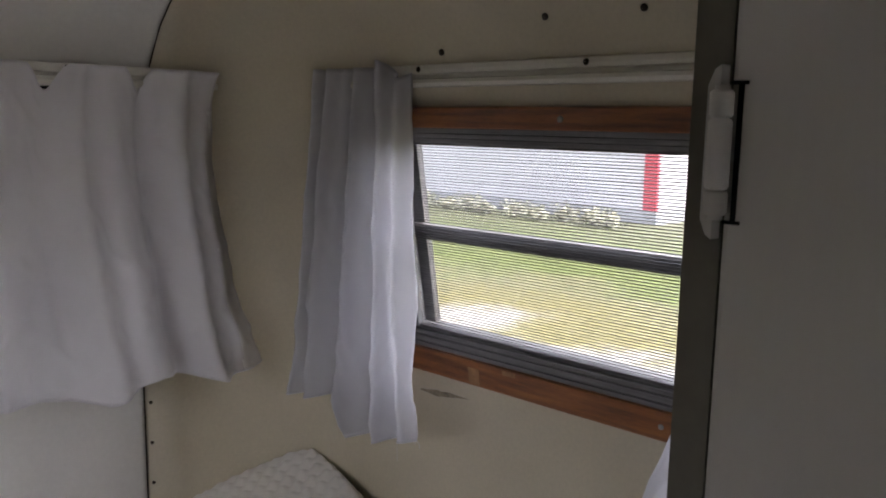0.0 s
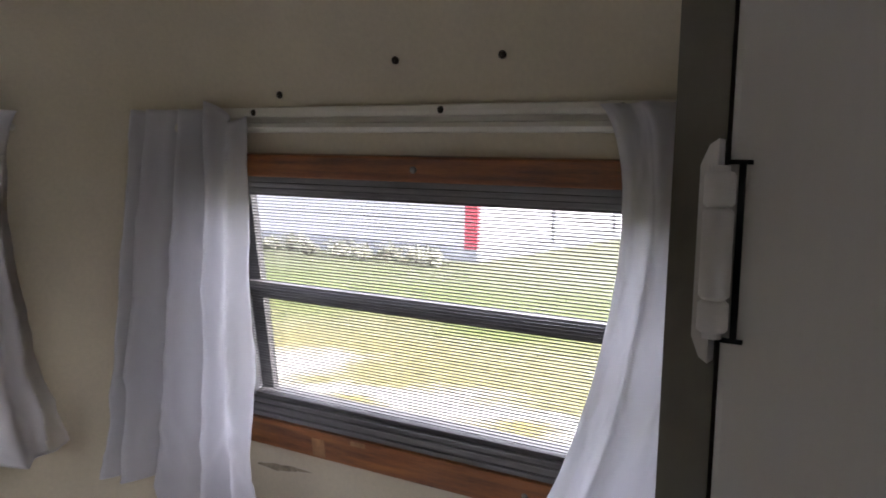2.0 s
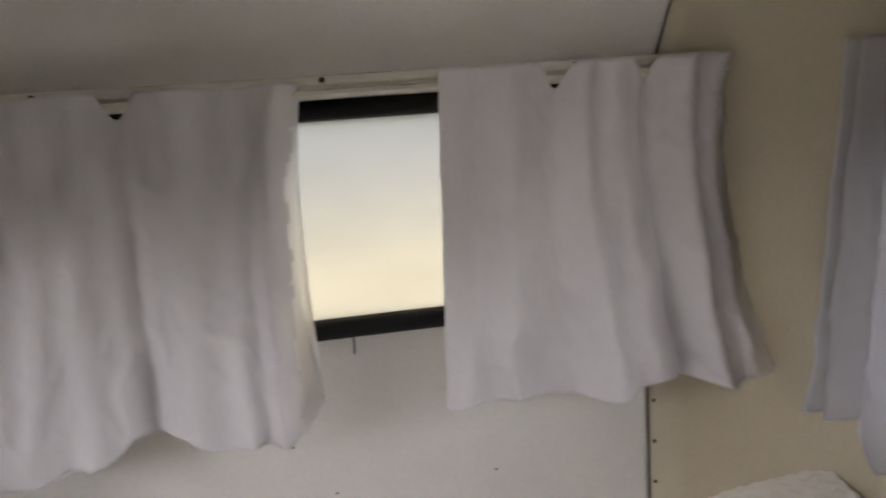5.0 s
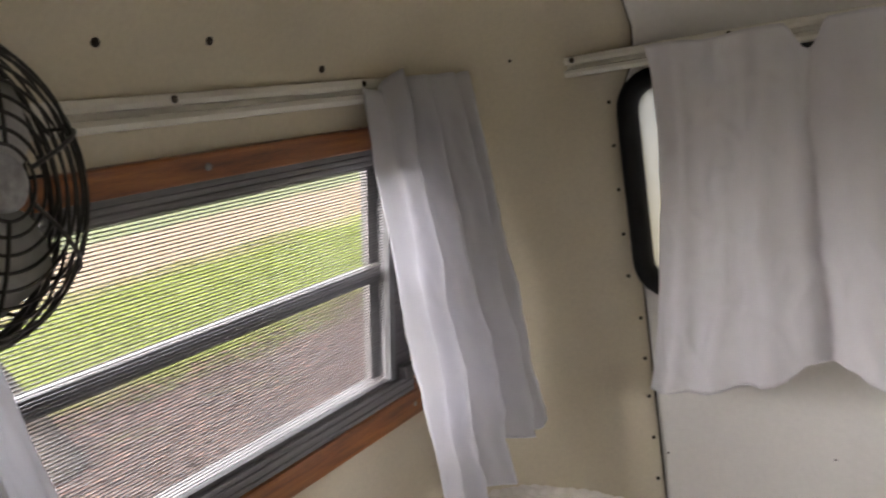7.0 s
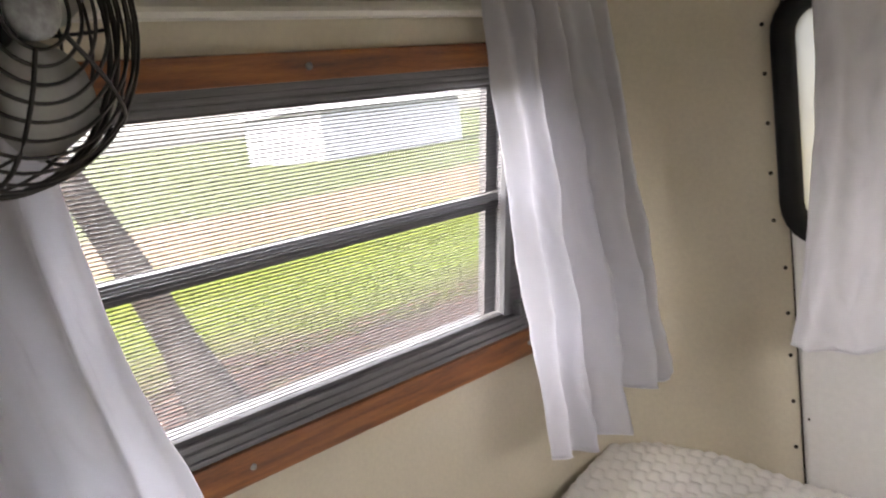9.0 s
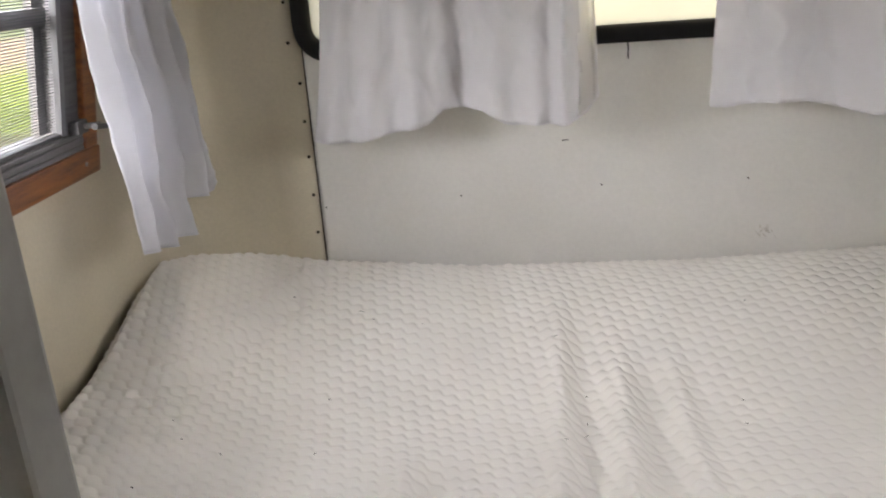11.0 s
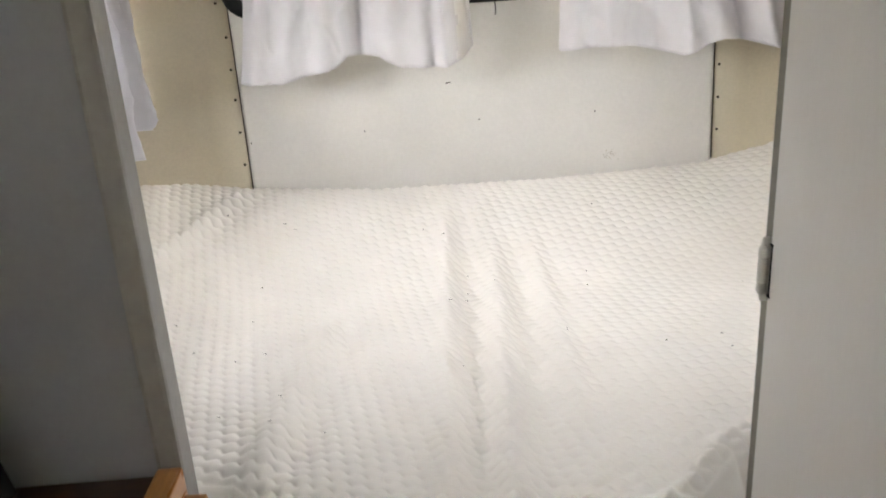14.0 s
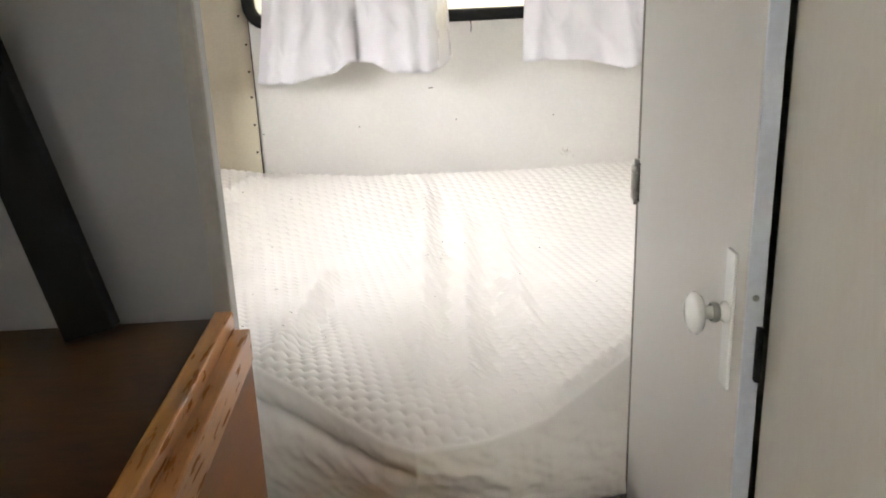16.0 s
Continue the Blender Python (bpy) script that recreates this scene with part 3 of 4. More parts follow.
# ---- curtains ----
def curtain(label, top, bottom, out, folds, hem, notch=(), group="white cotton curtains", nu=110, nv=80, swell=0.02, pinch=0.0, tuck=0.0, mat=None, frayed=False):
    """Hanging cloth. top and bottom: ends of the upper and lower edge; out: into the room; folds: (place, width, depth);
    hem: (place, lift) along the lower edge; notch: (place, width, depth) sags of the heading."""
    ob = thing("curtain", label, "curtain", top[0], group)
    o = Vector(top[0])
    t0, t1, b0, b1, out = Vector(top[0]), Vector(top[1]), Vector(bottom[0]), Vector(bottom[1]), Vector(out).normalized()
    hu, hl = [h[0] for h in hem], [h[1] for h in hem]
    verts = []
    for j in range(nv):
        v = j / (nv - 1)
        for i in range(nu):
            u = i / (nu - 1)
            p = t0.lerp(t1, u).lerp(b0.lerp(b1, u), v) - o
            lift = float(np.interp(u, hu, hl))
            sag = sum(d * (0.5 + 0.5 * math.cos(math.pi * min(1.0, abs(u - c) / w))) for c, w, d in notch)
            p.z += lift * v ** 3 - sag * (1 - v) ** 6
            f = sum(d * math.exp(-((u - c - 0.02 * math.sin(3 * v + 9 * c)) / w) ** 2) for c, w, d in folds)
            f *= (2.5 if mat else 1.6) * (0.7 + 0.5 * v)
            crease = 0.015 * noise.noise((u * 6 + 3 * out.x - 2.2 * v, v * 3.5, len(label))) * (0.25 + v) + 0.0035 * noise.noise((u * 15 + 5 * v, v * 9, 2.0 + out.y)) + 0.0012 * noise.noise((u * 40, v * 30, 4.0))
            ridge = 1 - 2.2 * abs(noise.noise((u * 4.5 + 2.5 * v + out.y, v * 3.2 - 1.5 * u, 7.0 + len(label))))
            crease += 0.009 * max(0.0, ridge) ** 2 * (0.35 + 0.65 * v)
            kink = 1 - 3.0 * abs(noise.noise((u * 9 - 4 * v + 2.0 * out.x, v * 6 + 2.5 * u, 13.0 + len(label))))
            crease += (0.006 if mat else 0.004) * max(0.0, kink) ** 2 * (0.3 + 0.7 * v)
            p += out * (0.014 + f + crease + swell * v * (1 - 0.3 * v))
            p += (t1 - t0).normalized() * (0.12 * f * math.sin(18 * u) - pinch * u * math.sin(math.pi * v ** 0.7) + tuck * (1 - u) ** 2 * math.sin(math.pi * v ** 0.8))
            verts.append(p)
    mat = mat or CURTAIN
    # A ragged strip down the last edge takes the brighter, lit-looking cloth.
    cl = grid_mesh("cloth", verts, nu, nv, [mat, LIT_EDGE], ob, pick=lambda i, j: int(mat == LINED and j > 0.12 * nv and i > nu * (0.965 - 0.05 * j / nv - 0.03 * noise.noise((j * 0.11, 1.0, 0.0)))))
    solid(cl, 0.0012, 0)
    bm = bmesh.new()
    hemline = verts[(nv - 1) * nu:]
    sweep(bm, [q + out * 0.001 for q in hemline[::2]], 0.0013, 5)
    part("hem", bm, mat, ob, "stitched hem")
    if frayed:
        for i, l, dx in ((0, 0.012, 0.010), (1, 0.006, 0.007), (9, 0.034, 0.001)):
            p = hemline[i]
            part("loose_thread", sweep(bmesh.new(), [p, p + Vector((0, -dx * 0.6, -l * 0.5)), p + Vector((0, -dx * 0.7, -l))], 0.0006, 4), CURTAIN, ob, "frayed white thread")
    return ob


curtain("white cotton curtain drawn over one half of the end window", ((-0.545, -0.03, 1.748), (0.0, -0.03, 1.744)), ((-0.585, -0.03, 1.157), (-0.012, -0.03, 1.178)), (0, -1, 0),
        [(0.06, 0.05, 0.012), (0.22, 0.06, 0.010), (0.36, 0.05, 0.012), (0.50, 0.035, -0.012), (0.64, 0.06, 0.014), (0.78, 0.05, 0.008), (0.90, 0.04, 0.018), (1.0, 0.035, -0.018)],
        [(0, -0.014), (0.16, -0.026), (0.41, 0.0), (0.46, 0.023), (0.60, 0.017), (0.69, -0.017), (0.86, -0.025), (0.95, -0.016), (1, 0.012)], [(0.47, 0.065, 0.044), (0.2, 0.12, 0.006), (0.8, 0.12, 0.006)], pinch=0.018, tuck=0.020, mat=LINED)
curtain("white cotton curtain drawn over the other half of the end window", ((0.227, -0.03, 1.750), (0.765, -0.03, 1.748)), ((0.197, -0.03, 1.168), (0.835, -0.03, 1.145)), (0, -1, 0),
        [(0.05, 0.05, 0.010), (0.22, 0.06, 0.012), (0.40, 0.05, -0.008), (0.50, 0.05, 0.012), (0.62, 0.05, 0.010), (0.72, 0.03, -0.010), (0.84, 0.05, 0.016), (0.96, 0.05, 0.010)],
        [(0, 0), (0.2, 0.007), (0.30, 0.004), (0.48, -0.022), (0.64, 0.017), (0.74, 0.008), (0.84, -0.012), (1, 0.010)], [(0.39, 0.065, 0.045), (0.70, 0.06, 0.046)], pinch=0.045, mat=LINED)
for s in (-1, 1):
    # Gathered at the far end of each side window, longer on the window's side.
    ya, yb = (-0.45, -0.145) if s < 0 else (-0.51, -0.255)
    qa, qb, foot = (-0.445, -0.075, 1.01) if s < 0 else (-0.555, -0.20, 1.075)
    hem = [(0, 0.03), (0.3, 0.012), (0.55, 0), (0.585, 0.065), (0.8, 0.05), (0.93, 0.045), (1, 0.10)] if s < 0 else [(0, 0.04), (0.3, 0.018), (0.5, 0), (0.54, 0.075), (0.8, 0.055), (1, 0.05)]
    curtain("gathered white cotton curtain at the far end of a side window", ((s * 0.872, ya, 1.750), (s * 0.868, yb, 1.752)), ((s * 0.872, qa, foot), (s * 0.868, qb, foot)), (-s, -0.1, 0),
            [(0.06, 0.06, 0.020), (0.26, 0.06, 0.024), (0.41, 0.03, -0.018), (0.52, 0.05, 0.022), (0.66, 0.03, -0.016), (0.78, 0.05, 0.020), (0.88, 0.03, -0.012), (0.97, 0.04, 0.016)],
            hem, [(0.08, 0.16, 0.020), (0.30, 0.14, -0.012), (0.62, 0.05, 0.014), (0.9, 0.05, 0.008)], swell=0.03, frayed=s > 0)
    curtain("gathered white cotton curtain at the near end of a side window", ((s * 0.872, -1.34, 1.752), (s * 0.872, -1.08, 1.748)), ((s * 0.866, -1.34, 1.04), (s * 0.866, -0.96 if s > 0 else -0.97, 1.06)), (-s, 0.05, 0),
            [(0.08, 0.07, 0.018), (0.34, 0.06, 0.022), (0.55, 0.06, -0.012), (0.75, 0.06, 0.02), (0.94, 0.06, 0.014)],
            [(0, 0), (1, 0.0)], [], swell=0.03, pinch=0.07 if s > 0 else 0.05)


# ---- bed ----
def bed_top(x, y):
    far = np.interp(x, [-0.98, -0.9, -0.72, -0.61, -0.28, 0.18, 0.575, 0.75, 0.88, 0.98], [0.915, 0.902, 0.874, 0.856, 0.829, 0.823, 0.836, 0.872, 0.912, 0.962])
    mid = 0.716 + 0.10 * smooth((-x - 0.60) / 0.42) + 0.09 * smooth((x - 0.58) / 0.40)
    z = mid + (far - mid) * smooth((y + 0.52) / 0.50)
    for x0, x1, ya, yb, w, d in ((-0.108, -0.163, -0.05, -1.4, 0.024, 0.019), (-0.002, -0.075, -0.22, -1.36, 0.026, 0.020), (0.085, 0.070, -0.22, -1.1, 0.021, 0.010),
                                 (-0.36, -0.44, -0.55, -1.16, 0.026, 0.019), (-0.86, -0.60, -0.46, -0.02, 0.024, 0.011)):
        t = (y - ya) / (yb - ya)
        c = x0 + (x1 - x0) * t
        k = smooth(t / 0.2) * smooth((1 - t) / 0.15) * d
        z = z + k * (np.exp(-((x - c) / w) ** 2) - 0.8 * np.exp(-((x - c - 2.1 * w) / (1.2 * w)) ** 2))
    return z


def front_y(x):
    return np.interp(x, [-0.98, -0.47, -0.38, -0.30, -0.22, -0.17, -0.05, 0.05, 0.15, 0.26, 0.98], [-1.06, -1.13, -1.23, -1.330, -1.420, -1.45, -1.430, -1.385, -1.28, -1.15, -1.08])


def mattress():
    ob = thing("mattress", "off-white quilted foam mattress, creased and wedged between the walls", "mattress", (0, -0.7, 0.53))
    nx, ny, nf = 760, 560, 60
    xs_ = np.linspace(-0.972, 0.968, nx)
    rows = []
    fy = front_y(xs_)
    back = np.array([0.022 - 0.06 * float(smooth((abs(x) - 0.72) / 0.25)) for x in xs_])
    vs = np.linspace(0, 1, ny)
    for v in vs:
        y = back + (fy - back) * v
        z = bed_top(xs_, y)
        edge = smooth((y - fy) / 0.10)
        z = z - (1 - edge) * (0.012 + 0.02 * np.exp(-((xs_ + 0.12) / 0.2) ** 2)) + (0.004 + 0.006 * smooth((xs_ + 0.05) / 0.2)) * np.exp(-((y - fy - 0.04) / 0.022) ** 2)
        side = smooth((0.972 - np.abs(xs_)) / 0.03)
        z = z - (1 - side) * 0.03 - 0.03 * (1 - smooth((back - y) / 0.03))
        # Quilted cells in slanting rows.
        wob = 0.004 * np.sin(xs_ * 9 + 1.3) + 0.003 * np.sin(y * 11 + xs_ * 5)
        a, b = xs_ * 0.905 - y * 0.425, y * 0.905 + xs_ * 0.425 + wob
        # Lens-shaped pillows between wavy stitch lines that run in opposite phase.
        pitch, wave = 0.022, 0.0040 * np.cos(2 * math.pi * a / 0.031)
        row = np.floor(b / pitch)
        even = np.where(row % 2 == 0, 1.0, -1.0)
        low, high = row * pitch + even * wave, (row + 1) * pitch - even * wave
        under, over = b < low, b > high
        low, high = np.where(under, low - pitch - 2 * even * wave, np.where(over, high, low)), np.where(under, low, np.where(over, high + pitch + 2 * even * wave, high))
        gap = high - low
        q = np.sin(math.pi * np.clip((b - low) / gap, 0, 1)) ** 0.6 * (gap / 0.030) ** 1.1
        flat = 0.30 + 0.70 * (1 - np.exp(-(((xs_ - 0.50) / 0.36) ** 2 + ((y + 0.40) / 0.36) ** 2)))
        zs_last = z
        z = z + 0.0064 * q * flat * smooth((1 - v) / 0.015)
        rows.append(np.stack([xs_, y, z], 1))
    zt, yt = zs_last, rows[-1][:, 1]
    for k in range(1, nf + 1):
        t = k / nf
        z = zt + (0.535 - zt) * t ** 0.85
        near = np.exp(-((xs_ + 0.08) / 0.22) ** 2)
        left = smooth((-xs_ - 0.14) / 0.08)
        y = yt + (-1.352 - 0.085 * near - yt) * t - (0.022 + 0.012 * near) * math.sin(math.pi * t) ** 0.8
        # A slack fold under the rim, then knobbly puffs that flatten downwards, and a few upright wrinkles.
        y = y + left * (0.014 * math.exp(-((t - 0.20) / 0.045) ** 2) - 0.004 * math.exp(-((t - 0.08) / 0.06) ** 2) - 0.008 * math.exp(-((t - 0.38) / 0.12) ** 2))
        wrinkle = np.array([noise.noise((x * 11 + 2.2 * t, t * 1.6, 3.0)) for x in xs_])
        puff = np.array([noise.noise((x * 34 - 9 * t, t * 6.5 + x * 5, 8.0)) for x in xs_])
        fine = np.array([noise.noise((x * 70, t * 16, 5.0)) for x in xs_])
        fade = smooth(t / 0.10)
        y = y - fade * (0.003 * (1 - np.abs(2 * wrinkle)) * (0.4 + 0.6 * near) + 0.005 * (puff * (1 - 0.6 * t)) + 0.0016 * fine)
        rows.append(np.stack([xs_, y, z], 1))
    verts = np.concatenate(rows) - np.array([0, -0.7, 0.53])
    me = bpy.data.meshes.new("cover")
    nyt = ny + nf
    i, j = np.meshgrid(np.arange(nx - 1), np.arange(nyt - 1))
    a = (j * nx + i).ravel()
    faces = np.stack([a, a + nx, a + nx + 1, a + 1], 1)
    me.vertices.add(len(verts))
    me.vertices.foreach_set("co", verts.ravel())
    me.loops.add(faces.size)
    me.loops.foreach_set("vertex_index", faces.ravel())
    me.polygons.add(len(faces))
    me.polygons.foreach_set("loop_start", np.arange(0, faces.size, 4))
    me.polygons.foreach_set("use_smooth", [True] * len(faces))
    me.update()
    me.materials.append(TICKING)
    cover = new("cover", me)
    cover.parent = ob
    bm = bmesh.new()
    box(bm, -0.965, 0.965, -1.18, 0.0, 0.531, 0.68, 0.02)
    part("foam_core", off(bm, (0, -0.7, 0.53)), TICKING, ob)
    return ob


mattress()
rnd = random.Random(11)
bm = bmesh.new()
for k in range(48):
    x, y = rnd.uniform(-0.8, 0.7), rnd.uniform(-1.1, -0.15)
    a, l = rnd.uniform(0, 3.14), rnd.choice((0.0015, 0.002, 0.002, 0.003, 0.005))
    d = Vector((math.cos(a), math.sin(a), 0)) * l
    z = float(bed_top(np.array([x]), np.array([y]))[0]) + 0.0048
    sweep(bm, [Vector((x, y, z)) - d, Vector((x, y, z + 0.0005)), Vector((x, y, z)) + d], 0.0005 if l > 0.0025 else 0.0009, 4)
tagged(part("lint", bm, SCREW), "tiny dark lint and dust specks on the mattress", "lint", kind="stuff")
base = thing("bed_base", "white painted bed platform with a front board", "bed base", (0, -0.7, 0))
bm = box(bmesh.new(), -0.98, 0.98, -1.36, -0.005, 0.50, 0.53, 0.002)
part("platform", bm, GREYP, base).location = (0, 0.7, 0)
bm = box(bmesh.new(), -0.42, 0.18, -1.375, -1.361, 0.0, 0.527, 0.002)
part("front_board", bm, DOORP, base).location = (0, 0.7, 0)


# ---- partitions ----
# The wardrobe stands a little out of plumb.
LEAN = radians(0.9)
PLUMB = Matrix.Translation((0, 0, 1.06)) @ Matrix.Rotation(LEAN, 4, "Y") @ Matrix.Translation((0, 0, -1.06))


def bulkhead(name, x_in, s, y0, y1, mat, label, skew=0.0):
    edge = [(s * (l[0] - 0.002), l[2]) for l in LEVELS] + [(s * 0.61, 1.962)]
    outline = [(x_in - 1.06 * skew, 0.0)] + edge + [(x_in + 0.91 * skew, 1.97)]
    bm = bmesh.new()
    a = [bm.verts.new((x, y0, z)) for x, z in outline]
    b = [bm.verts.new((x, y1, z)) for x, z in outline]
    bm.faces.new(a)
    bm.faces.new(b[::-1])
    k = len(outline)
    for i in range(k):
        bm.faces.new((a[i], b[i], b[(i + 1) % k], a[(i + 1) % k]))
    bmesh.ops.recalc_face_normals(bm, faces=bm.faces)
    return tagged(part(name, bm, mat), label, "wall", kind="structure")


bulkhead("wall_partition_west", -0.443, -1, -1.405, -1.375, GREYP, "grey-white partition between kitchen and bed, coloured darker for shade")
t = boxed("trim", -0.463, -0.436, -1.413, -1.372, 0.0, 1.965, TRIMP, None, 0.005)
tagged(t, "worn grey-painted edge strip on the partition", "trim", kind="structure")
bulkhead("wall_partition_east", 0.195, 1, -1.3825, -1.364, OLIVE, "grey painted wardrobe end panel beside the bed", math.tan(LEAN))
w = boxed("wall_wardrobe", 0.2035, 0.2235, SOUTH, -1.8455, 0.005, 1.955, WARD, None, 0.002, "", PLUMB)
tagged(w, "plain off-white wardrobe front panel along the aisle", "wall", kind="structure")
w = boxed("trim", 0.208, 0.232, -1.862, -1.391, 1.90, 1.955, DOORP, None, 0.002, "", PLUMB)
tagged(w, "off-white rail above the wardrobe door", "trim", kind="structure")
w = boxed("wall_wardrobe_back", 0.60, 0.62, -2.4, -1.391, 0.0, 1.94, CREAM, None, 0.002)
tagged(w, "plain wardrobe back panel", "wall", kind="structure")

# ---- wardrobe door ----
door = thing("door_1", "off-white painted narrow wardrobe door, slightly ajar, with porcelain knob", "door", kind="structure")
door.matrix_world = PLUMB @ Matrix.Translation((0.192, -1.3840, 0.0)) @ Matrix.Rotation(radians(-1.6), 4, "Z")
part("door_leaf", box(bmesh.new(), 0, 0.020, -0.455, 0.0, 0.05, 1.88, 0.003), DOORP, door)


def hinge(z, h):
    """Butt hinge: a clipped leaf on the jamb that curls into the middle knuckle, two short knuckles, black strips for
    slot and shade.
    """
    e = h / 2
    bm = bmesh.new()
    ring = [(0.0015, -e - 0.011), (0.0045, -e - 0.009), (0.0074, -e - 0.002), (0.0074, e + 0.002), (0.0045, e + 0.009), (0.0015, e + 0.011)]
    low, top = [[bm.verts.new((x, p, z + q)) for p, q in ring] for x in (0.001, -0.0068)]
    bm.faces.new(top)
    bm.faces.new(low[::-1])
    for k in range(6):
        bm.faces.new((low[k], low[(k + 1) % 6], top[(k + 1) % 6], top[k]))
    bmesh.ops.recalc_face_normals(bm, faces=bm.faces)
    hg = part("hinge", bm, DOORP, door, "paint-coated steel butt hinge")
    cx_, cy_, r = -0.0065, 0.0005, 0.0052
    for a, b in ((-1.0, -0.60), (-0.58, 0.54), (0.56, 1.0)):
        p = [(0.0003, e * a), (r * 0.8, e * a), (r, e * a + 0.0012), (r, e * b - 0.0012), (r * 0.8, e * b), (0.0003, e * b)]
        part("knuckle", lathe(bmesh.new(), p, Matrix.Translation((cx_, cy_, z)), 18), DOORP, hg, "", True)
    part("pin", cyl(bmesh.new(), (cx_, cy_, z - e - 0.002), (cx_, cy_, z + e + 0.002), 0.0034, None, 12), DOORP, hg, "", True)
    # Black strips stand for the slot in the door and the barrel's shade.
    bm = bmesh.new()
    box(bm, -0.0012, 0.001, -0.0063, -0.0040, z - e - 0.004, z + e + 0.004, 0.0004)
    for k in (-1, 1):
        za, zb = sorted((k * (e + 0.0025), k * (e + 0.0042)))
        box(bm, -0.0014, 0.001, -0.0085, -0.0005, z + za, z + zb, 0.0004)
    part("mortise_shade", bm, BLACK, hg, "black strips for the mortise and the shade round the hinge")
    # A thin black strip draws the shade in the joint beside the leaf.
    part("shadow_gap", box(bmesh.new(), -0.0002, 0.0012, 0.0075, 0.0086, z - e * 0.7, z + e * 0.8, 0.0002), BLACK, hg, "black strip for the shaded joint beside the hinge leaf")
    return hg


hinge(1.650, 0.055)
hinge(1.088, 0.05)
plate = part("lock_plate", box(bmesh.new(), -0.004, 0.0, -0.430, -0.404, 0.950, 1.105, 0.0015), PORCEL, door, "white painted long lock plate")
m = Matrix.Translation((-0.003, -0.416, 1.036)) @ Matrix.Rotation(radians(-90), 4, "Y")
part("knob", lathe(bmesh.new(), [(0.012, 0), (0.012, 0.004), (0.008, 0.007), (0.007, 0.024), (0.010, 0.027), (0.019, 0.029), (0.0235, 0.034), (0.022, 0.039), (0.015, 0.043), (0.0005, 0.045)], m, 32), PORCEL, plate, "oval white porcelain knob", True)
part("collar", lathe(bmesh.new(), [(0.0100, 0.010), (0.0112, 0.012), (0.0112, 0.016), (0.0100, 0.018)], m, 24), STEEL, plate, "worn metal collar", True)
part("edge_strip", box(bmesh.new(), 0.0005, 0.0195, -0.4575, -0.4545, 0.06, 1.87, 0.0008), EDGEP, door, "bluish white worn door edge")
for zz in (1.066,):
    screw(door, (0.010, -0.4575, zz), (0, -1, 0), 0.0035, STEEL)
part("latch_tongue", box(bmesh.new(), 0.013, 0.0185, -0.466, -0.457, 0.975, 1.035, 0.001), BLACK, door, "dark latch tongue")

# ---- counter ----
counter = thing("counter", "kitchen counter with dark brown wood top and pine edging", "counter", (-0.7, -1.9, 0))


def at_counter(name, x0, x1, y0, y1, z0, z1, mat, label="", bevel=0.002):
    ob = boxed(name, x0, x1, y0, y1, z0, z1, mat, counter, bevel, label)
    ob.location = (0.7, 1.9, 0)
    return ob


at_counter("worktop", -0.978, -0.462, -3.2, -1.407, 0.888, 0.912, WALNUT, "dark stained wood top")
at_counter("edging", -0.462, -0.434, -3.2, -1.414, 0.870, 0.926, PINE, "light pine lipping", 0.004)
at_counter("edging", -0.434, -0.408, -3.2, -1.430, 0.850, 0.902, PINE, "light pine strip", 0.004)
at_counter("cabinet_front", -0.440, -0.414, -3.2, -1.416, 0.08, 0.850, CABW, "reddish brown wood front")
at_counter("cabinet_end", -0.978, -0.440, -1.432, -1.416, 0.08, 0.886, CABW)
at_counter("plinth", -0.960, -0.470, -3.2, -1.42, 0.0, 0.08, BLACK)

m = Matrix.Translation((-0.626, -1.462, 0.912)) @ Matrix.Rotation(radians(-13), 4, "Y")
post = part("leaning_board", box(bmesh.new(), -0.038, 0.038, -0.015, 0.015, 0.0105, 1.0, 0.003, m), BLACK)
tagged(post, "black painted board leaning on the counter by the partition", "board")


